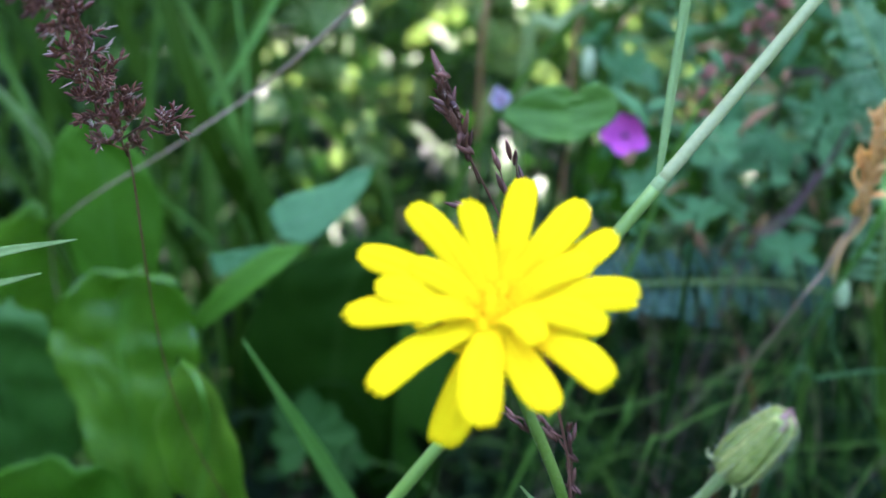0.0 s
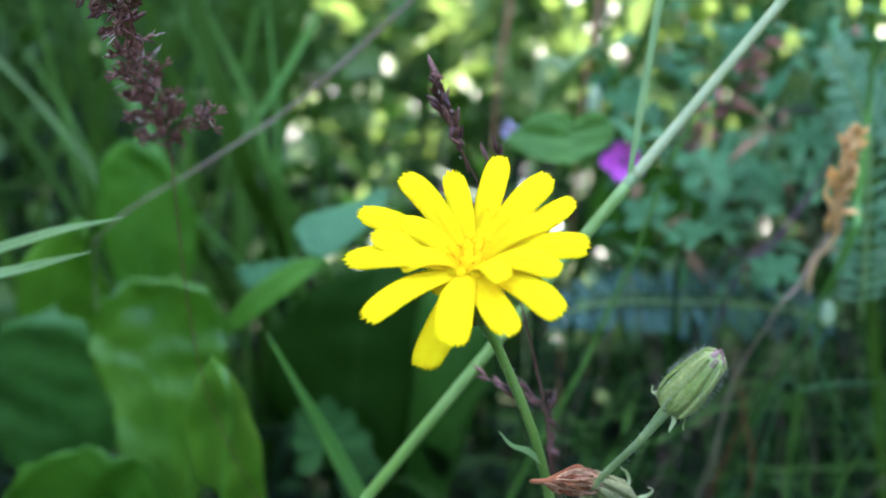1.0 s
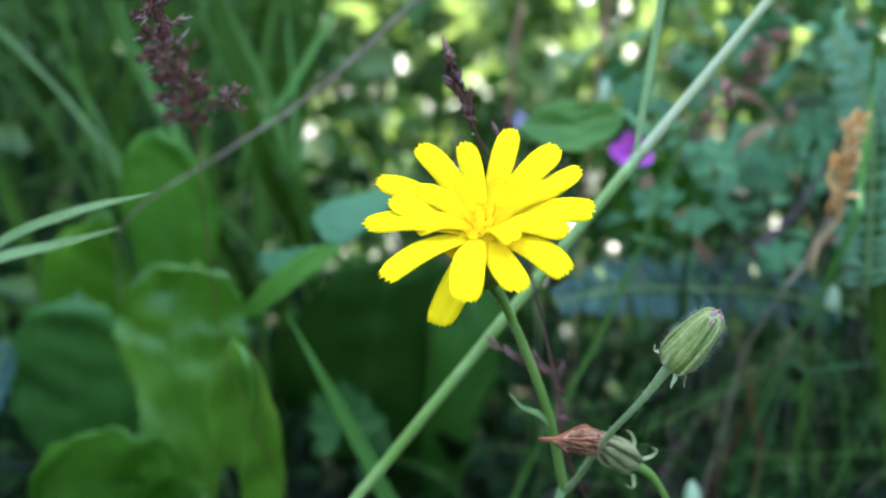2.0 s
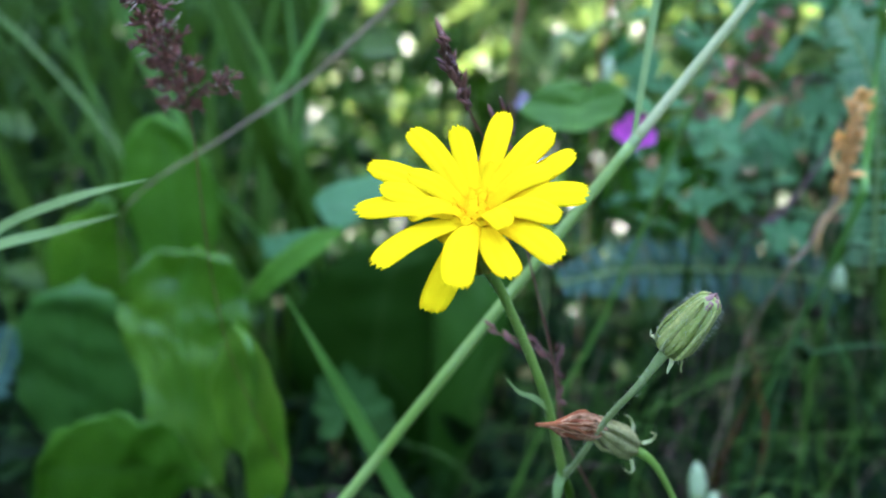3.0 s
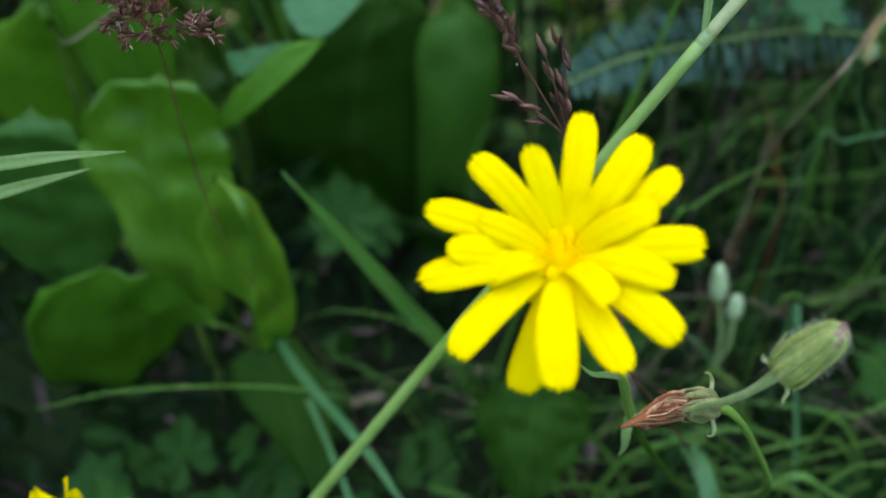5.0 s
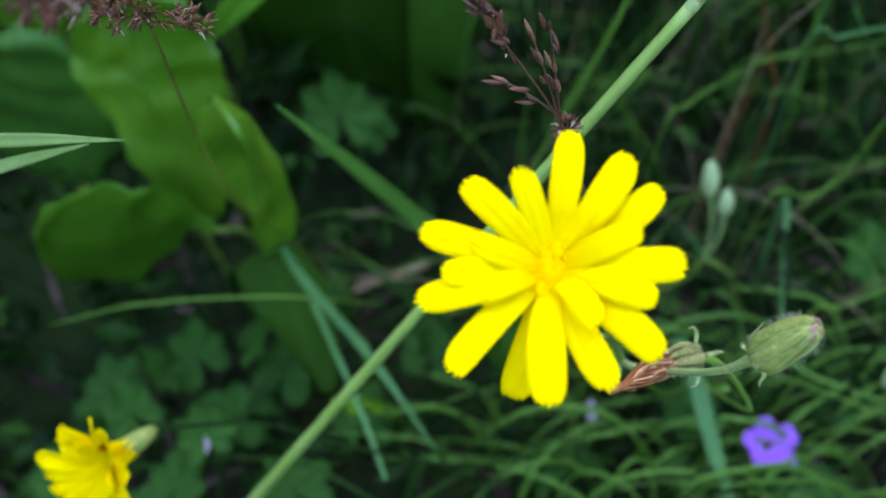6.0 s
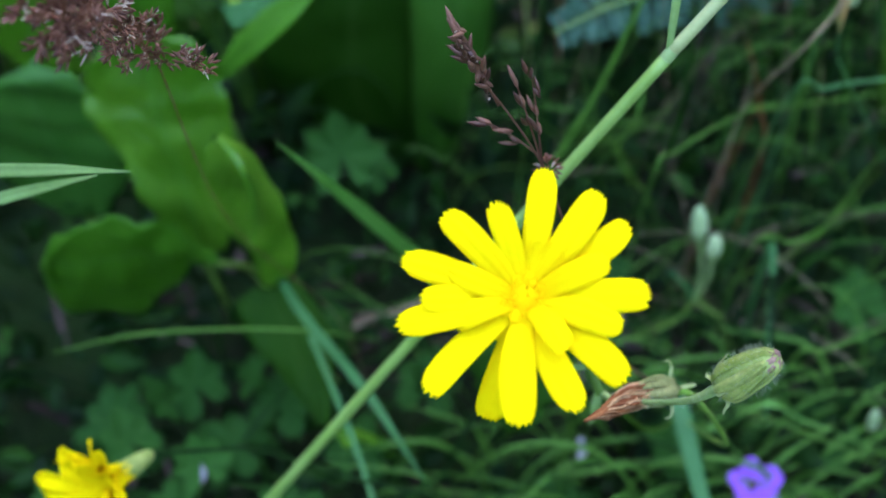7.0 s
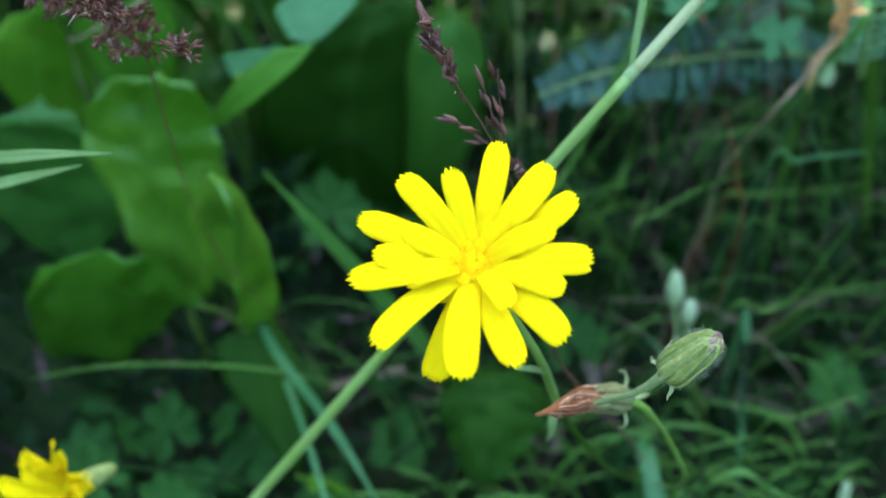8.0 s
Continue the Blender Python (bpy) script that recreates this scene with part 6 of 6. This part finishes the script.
# ---- undergrowth ----
def undergrowth():
    r = random.Random(17)
    verts_blades = bmesh.new()
    for _ in range(430):
        x, y = r.uniform(-0.3, 0.3), r.uniform(0.15, 0.62)
        tall = r.uniform(0.015, 0.04) if y < 0.27 else r.uniform(0.03, 0.06)
        if y > 0.36:
            tall = r.uniform(0.06, 0.2)
        if y > 0.36 and -0.13 < x < 0.08:
            tall *= 0.5
        elif 0.36 >= y > 0.3 and x > 0.05:
            tall = r.uniform(0.05, 0.14)
        a = r.uniform(0, 2 * math.pi)
        lean = Vector((math.cos(a), math.sin(a), 0)) * tall * r.uniform(0.3, 1.3)
        if y > 0.3:
            lean.y = abs(lean.y)
        p = Vector((x, y, 0))
        pts = [p, p + lean * 0.3 + UP * tall * 0.7, p + lean * 0.7 + UP * tall, p + lean * 1.2 + UP * tall * r.uniform(0.7, 1.0)]
        w = r.uniform(0.0004, 0.0010)
        blade(verts_blades, pts, [w, w, w * 0.8, w * 0.1], TO_EYE, 0.3, r.uniform(-40, 40), n=7, nv=2)
    for _ in range(140):
        x, y = r.uniform(-0.02, 0.24), r.uniform(0.13, 0.36)
        a = r.uniform(-0.7, 0.7) + r.choice((0, math.pi))
        long = r.uniform(0.03, 0.09)
        d = Vector((math.cos(a), math.sin(a), 0))
        h = r.uniform(0.008, 0.05)
        p = Vector((x, y, r.uniform(0.0, 0.02)))
        w = r.uniform(0.0003, 0.0008)
        blade(verts_blades, [p, p + d * long * 0.35 + UP * h, p + d * long * 0.7 + UP * h * 1.05, p + d * long + UP * h * r.uniform(0.5, 0.95)], [w, w, w * 0.8, w * 0.1], UP, 0.3, r.uniform(-40, 40), n=7, nv=2)
    solid("grass_undergrowth", verts_blades, M_LOWGRASS, "tangle of short grass blades over the soil, darkened for the shade", "grass", kind="stuff")
    litter = bmesh.new()
    for _ in range(420):
        p = Vector((r.uniform(-0.3, 0.3), r.uniform(0.12, 0.6), r.uniform(0.002, 0.016)))
        a = r.uniform(0, 2 * math.pi)
        d = Vector((math.cos(a), math.sin(a), r.uniform(-0.1, 0.25))) * r.uniform(0.006, 0.035)
        w = r.uniform(0.0005, 0.0022)
        blade(litter, [p, p + d * 0.5 + UP * r.uniform(0, 0.004), p + d], [w * 0.5, w, w * 0.2], UP, 0.5, r.uniform(-60, 60), n=4, nv=2)
    solid("plant_litter", litter, M_LITTER, "dead brown leaves and stalks on the ground", "litter", kind="stuff")

    floor_leaves = bmesh.new()
    for _ in range(2200):
        x, y = r.uniform(-0.26, 0.28), r.uniform(0.13, 0.42)
        p = Vector((x, y, r.uniform(0.003, 0.028)))
        d = Vector((r.gauss(0, 1), r.gauss(0, 1), r.gauss(0.2, 0.4))).normalized()
        up = (UP + Vector((r.gauss(0, 0.5), r.gauss(0, 0.5), 0))).normalized()
        long = r.uniform(0.005, 0.016)
        w = long * r.uniform(0.15, 0.35)
        blade(floor_leaves, [p, p + d * long * 0.5 + up * long * 0.1, p + d * long], [w * 0.3, w, w * 0.1], up, 0.25, n=4, nv=2)
    for _ in range(700):
        x, y = r.uniform(-0.3, 0.34), r.uniform(0.3, 0.56)
        p = Vector((x, y, r.uniform(0.01, 0.03 + 0.28 * (y - 0.28))))
        d = Vector((r.gauss(0, 1), r.gauss(0, 1), r.gauss(0.2, 0.5))).normalized()
        up = (UP + Vector((r.gauss(0, 0.5), r.gauss(-0.3, 0.5), 0))).normalized()
        long = r.uniform(0.008, 0.026)
        w = long * r.uniform(0.2, 0.4)
        blade(floor_leaves, [p, p + d * long * 0.5 + up * long * 0.1, p + d * long], [w * 0.3, w, w * 0.1], up, 0.25, n=4, nv=2)
    solid("low_leaves", floor_leaves, M_LOWGRASS, "small leaves covering the soil, shade painted into their dark green", "leaves", kind="stuff")

    for name, mat, count, label in (("small_weeds", M_TEALLEAF, 420, "small blue-green leaves among the stalks"), ("dry_bits", M_DRYHEAD, 50, "dry rust-brown leaf bits caught in the grass"), ("fresh_grass", M_MIDGRASS, 0, "fresh thin grass blades")):
        bm = bmesh.new()
        for _ in range(count):
            p = Vector((r.uniform(0.05, 0.18), r.uniform(0.26, 0.38), r.uniform(0.115, 0.2)))
            d = Vector((r.gauss(0, 1), r.gauss(0, 1), r.gauss(0.1, 0.6))).normalized()
            up = (UP + Vector((r.gauss(0, 0.5), r.gauss(-0.4, 0.5), 0))).normalized()
            long = r.uniform(0.006, 0.016)
            w = long * (r.uniform(0.12, 0.26) if count > 100 else r.uniform(0.05, 0.12))
            blade(bm, [p, p + d * long * 0.5 + up * long * 0.1, p + d * long], [w * 0.3, w, w * 0.1], up, 0.25, n=4, nv=2)
        if not count:
            for _ in range(90):
                x, y = r.uniform(-0.02, 0.22), r.uniform(0.19, 0.4)
                a = r.uniform(-1.1, 1.1) + r.choice((0, math.pi))
                d = Vector((math.cos(a), 0.5 * math.sin(a), 0))
                long, h = r.uniform(0.03, 0.1), r.uniform(0.02, 0.04 + 0.3 * (y - 0.19))
                p = Vector((x, y, r.uniform(0.0, 0.02)))
                w = r.uniform(0.00012, 0.0004)
                blade(bm, [p, p + d * long * 0.3 + UP * h, p + d * long * 0.7 + UP * h * 1.15, p + d * long + UP * h * r.uniform(0.6, 1.2)], [w, w, w * 0.8, w * 0.1], TO_EYE, 0.3, r.uniform(-30, 30), n=9, nv=2)
            for _ in range(110):
                x, y = r.uniform(0.0, 0.14), r.uniform(0.15, 0.205)
                a = r.uniform(-0.9, 0.9) + r.choice((0, math.pi))
                d = Vector((math.cos(a), 0.5 * math.sin(a), 0))
                long, h = r.uniform(0.025, 0.06), r.uniform(0.01, 0.035)
                p = Vector((x, y, r.uniform(0.0, 0.01)))
                w = r.uniform(0.0003, 0.0008)
                blade(bm, [p, p + d * long * 0.3 + UP * h, p + d * long * 0.7 + UP * h * 1.15, p + d * long + UP * h * r.uniform(0.6, 1.2)], [w, w, w * 0.8, w * 0.1], TO_EYE, 0.3, r.uniform(-30, 30), n=9, nv=2)
        solid(name, bm, mat, label, "plants", kind="stuff")


undergrowth()


def dead_stems():
    """Thin dry stems and threads, tan and pinkish, tangled between the green."""
    r = random.Random(53)
    bm = bmesh.new()
    for _ in range(90):
        x, y = r.uniform(0.0, 0.26), r.uniform(0.2, 0.5)
        a = r.uniform(0, math.pi)
        d = Vector((math.cos(a), 0.3 * math.sin(a), 0)) * r.uniform(0.02, 0.07)
        h = r.uniform(0.01, 0.05) if y < 0.3 else r.uniform(0.04, 0.15)
        p = Vector((x, y, r.uniform(0.0, 0.02)))
        w = r.uniform(0.0001, 0.0003)
        tube(bm, [p, p + d * 0.3 + UP * h * 0.6, p + d * 0.7 + UP * h, p + d * 1.1 + UP * h * r.uniform(0.8, 1.3)], [w, w, w * 0.7, w * 0.4], 5, 8, 0.2)
    solid("dead_stems", bm, M_STRAW, "thin dry stems tangled in the undergrowth", "stems", kind="stuff")


dead_stems()


def far_meadow():
    """The mixed tall growth behind: grasses and leaves on stalks, plus an unseen ring added to block low sky."""
    r = random.Random(29)
    grass = bmesh.new()
    for k in range(1300):
        if k < 700:
            y = r.uniform(0.42, 1.5)
            x = r.uniform(-0.45, 0.45) * (0.5 + y)
        else:
            # Unseen ring beside and behind the camera, added to cut low sky light.
            x, y = r.uniform(-1.2, 1.2), r.uniform(-1.3, 0.7)
            if abs(x) < 0.38 and y > -0.3:
                continue
        tall = r.uniform(0.12, 0.34)
        if -0.16 < x < 0.09 and 0.3 < y < 0.62:
            tall *= 0.45
        a = r.uniform(0, 2 * math.pi)
        lean = Vector((math.cos(a), math.sin(a), 0)) * tall * r.uniform(0.2, 1.1)
        p = Vector((x, y, 0))
        w = r.uniform(0.0012, 0.003)
        blade(grass, [p, p + lean * 0.25 + UP * tall * 0.6, p + lean * 0.7 + UP * tall * 0.95, p + lean * 1.2 + UP * tall], [w, w, w * 0.8, w * 0.1], TO_EYE, 0.3, r.uniform(-40, 40), n=8, nv=2)
    solid("tall_grass", grass, M_GRASS, "tall green meadow grass in half shade", "grass", kind="stuff")
    leaves = bmesh.new()
    for k in range(4200):
        if k < 2600:
            y = r.uniform(0.38, 1.4)
            x = r.uniform(-0.45, 0.45) * (0.5 + y)
        else:
            # Leaves of the same unseen, added ring.
            x, y = r.uniform(-1.1, 1.1), r.uniform(-1.2, 0.6)
            if abs(x) < 0.36 and y > -0.28:
                continue
        z = r.uniform(0.0, 1.0) ** 1.2 * (0.13 + 0.22 * min(1, abs(y - 0.36) / 0.5))
        if -0.15 < x < 0.08 and 0.3 < y < 0.56:
            z *= 0.45
        if k % 40 == 7:
            x, y, z = r.uniform(0.03, 0.13), r.uniform(0.42, 0.49), r.uniform(0.0, 0.07)
        p = Vector((x, y, z))
        d = Vector((r.gauss(0, 1), r.gauss(0, 1), r.gauss(0.3, 0.6))).normalized()
        up = (UP + Vector((r.gauss(0, 0.5), r.gauss(-0.3, 0.5), 0))).normalized()
        long = r.uniform(0.010, 0.034)
        w = long * r.uniform(0.2, 0.42)
        blade(leaves, [p, p + d * long * 0.5 + up * long * 0.08, p + d * long], [w * 0.25, w, w * 0.1], up, 0.25, n=4, nv=2)
    solid("meadow_leaves", leaves, M_MEADOW, "mixed small green leaves of meadow plants", "leaves", kind="stuff")

    # Leaves turned to the sun; the patch's brightness is put into their colour.
    herbs = bmesh.new()
    for _ in range(800):
        y = r.uniform(0.5, 0.9)
        x = r.uniform(-0.1, 0.27) * (0.45 + y)
        p = Vector((x, y, r.uniform(0.05, 0.26)))
        if noise.noise(p * 14) < -0.12:
            continue
        d = Vector((r.gauss(0, 1), r.gauss(0, 1), r.gauss(0.2, 0.5))).normalized()
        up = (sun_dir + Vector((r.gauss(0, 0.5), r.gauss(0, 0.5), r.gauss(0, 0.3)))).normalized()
        long = r.uniform(0.014, 0.052)
        w = long * r.uniform(0.2, 0.36)
        blade(herbs, [p, p + d * long * 0.5 + up * long * 0.08, p + d * long], [w * 0.25, w, w * 0.1], up, 0.25, n=4, nv=2)
    solid("pale_herbs", herbs, M_SUNLEAF, "herb leaves with the sunlit patch painted into their pale yellow-green", "leaves", kind="stuff")

    wide = bmesh.new()
    for _ in range(12000):
        a, q = r.uniform(0, 2 * math.pi), r.uniform(0.6, 5.2)
        x, y = q * math.cos(a), 0.3 + q * math.sin(a)
        if q < 1.3 and y > -0.2 and abs(x) < 0.5:
            continue
        tall = r.uniform(0.1, 0.3)
        b = r.uniform(0, 2 * math.pi)
        lean = Vector((math.cos(b), math.sin(b), 0)) * tall * r.uniform(0.2, 0.9)
        p = Vector((x, y, -0.005))
        w = r.uniform(0.003, 0.008)
        blade(wide, [p, p + lean * 0.4 + UP * tall * 0.75, p + lean + UP * tall], [w, w, w * 0.1], TO_EYE, 0.3, r.uniform(-40, 40), n=3, nv=2)
    solid("meadow_grass", wide, M_GRASS, "rough green meadow grass all around", "grass", kind="stuff")


far_meadow()


def unseen_hedge(a, b, tall, deep, count, seed, gaps=()):
    """An unseen shrub row from a to b, added to block light; gaps let single shafts of sun through on the sun's side.
    """
    r = random.Random(seed)
    leaves = bmesh.new()
    run = b - a
    across = Vector((-run.y, run.x, 0)).normalized()
    slope_x, slope_z = math.tan(radians(SUN_AZ)), math.tan(radians(SUN_EL)) / math.cos(radians(SUN_AZ))
    for _ in range(count):
        s, q, z = r.random(), r.uniform(-1, 1), r.uniform(0.0, tall * 1.15)
        p = a + run * s + across * (q * deep * (1 + 0.35 * noise.noise(Vector((s * 9, z * 2, seed))))) + UP * z
        if z > tall * (0.98 + 0.17 * noise.noise(Vector((s * 7, q, seed)))):
            continue
        sx, sz = p.x - (p.y - 0.65) * slope_x, p.z - (p.y - 0.65) * slope_z
        if any((sx - gx) ** 2 + (sz - gz) ** 2 < gr ** 2 for gx, gz, gr in gaps):
            continue
        d = Vector((r.gauss(0, 1), r.gauss(0, 1), r.gauss(-0.2, 0.6))).normalized()
        long = r.uniform(0.12, 0.2)
        w = long * 0.34
        blade(leaves, [p, p + d * long * 0.5, p + d * long], [w * 0.3, w, w * 0.1], Vector((r.gauss(0, 0.4), -1, 0.5)), 0.2, n=3, nv=2, thick=0.0005)
    bush = thing("hedge", a.lerp(b, 0.5), "unseen leafy hedge added to shade the meadow", "hedge", "hedges")
    tagged(part("foliage", leaves, M_HEDGE, bush), kind="stuff")
    n = int(run.length / 0.42)
    for k in range(n):
        o = a + run * ((k + 0.5) / n)
        bm = bmesh.new()
        tube(bm, [o - UP * 0.02, o + Vector((0.04, -0.02, tall * 0.33)), o + Vector((r.uniform(-0.1, 0.1), 0.02, tall * 0.6)), o + Vector((r.uniform(-0.15, 0.15), 0, tall * 0.92))], [0.014, 0.011, 0.008, 0.003], 7, 14, 0.2)
        part("trunk", bm, M_TWIG, bush)


# Added blockers: the first shades from the sun, the others cut low sky.
unseen_hedge(Vector((-2.4, 1.92, 0)), Vector((2.8, 1.92, 0)), 2.75, 0.36, 27000, 41, [(0.075, 0.12, 0.30), (0.34, 0.12, 0.24)])
unseen_hedge(Vector((-1.9, 1.5, 0)), Vector((-1.9, -1.9, 0)), 1.5, 0.3, 4500, 42)
unseen_hedge(Vector((2.1, 1.5, 0)), Vector((2.1, -1.9, 0)), 1.5, 0.3, 4500, 43)
unseen_hedge(Vector((-1.9, -2.1, 0)), Vector((2.1, -2.1, 0)), 0.75, 0.3, 3000, 44)
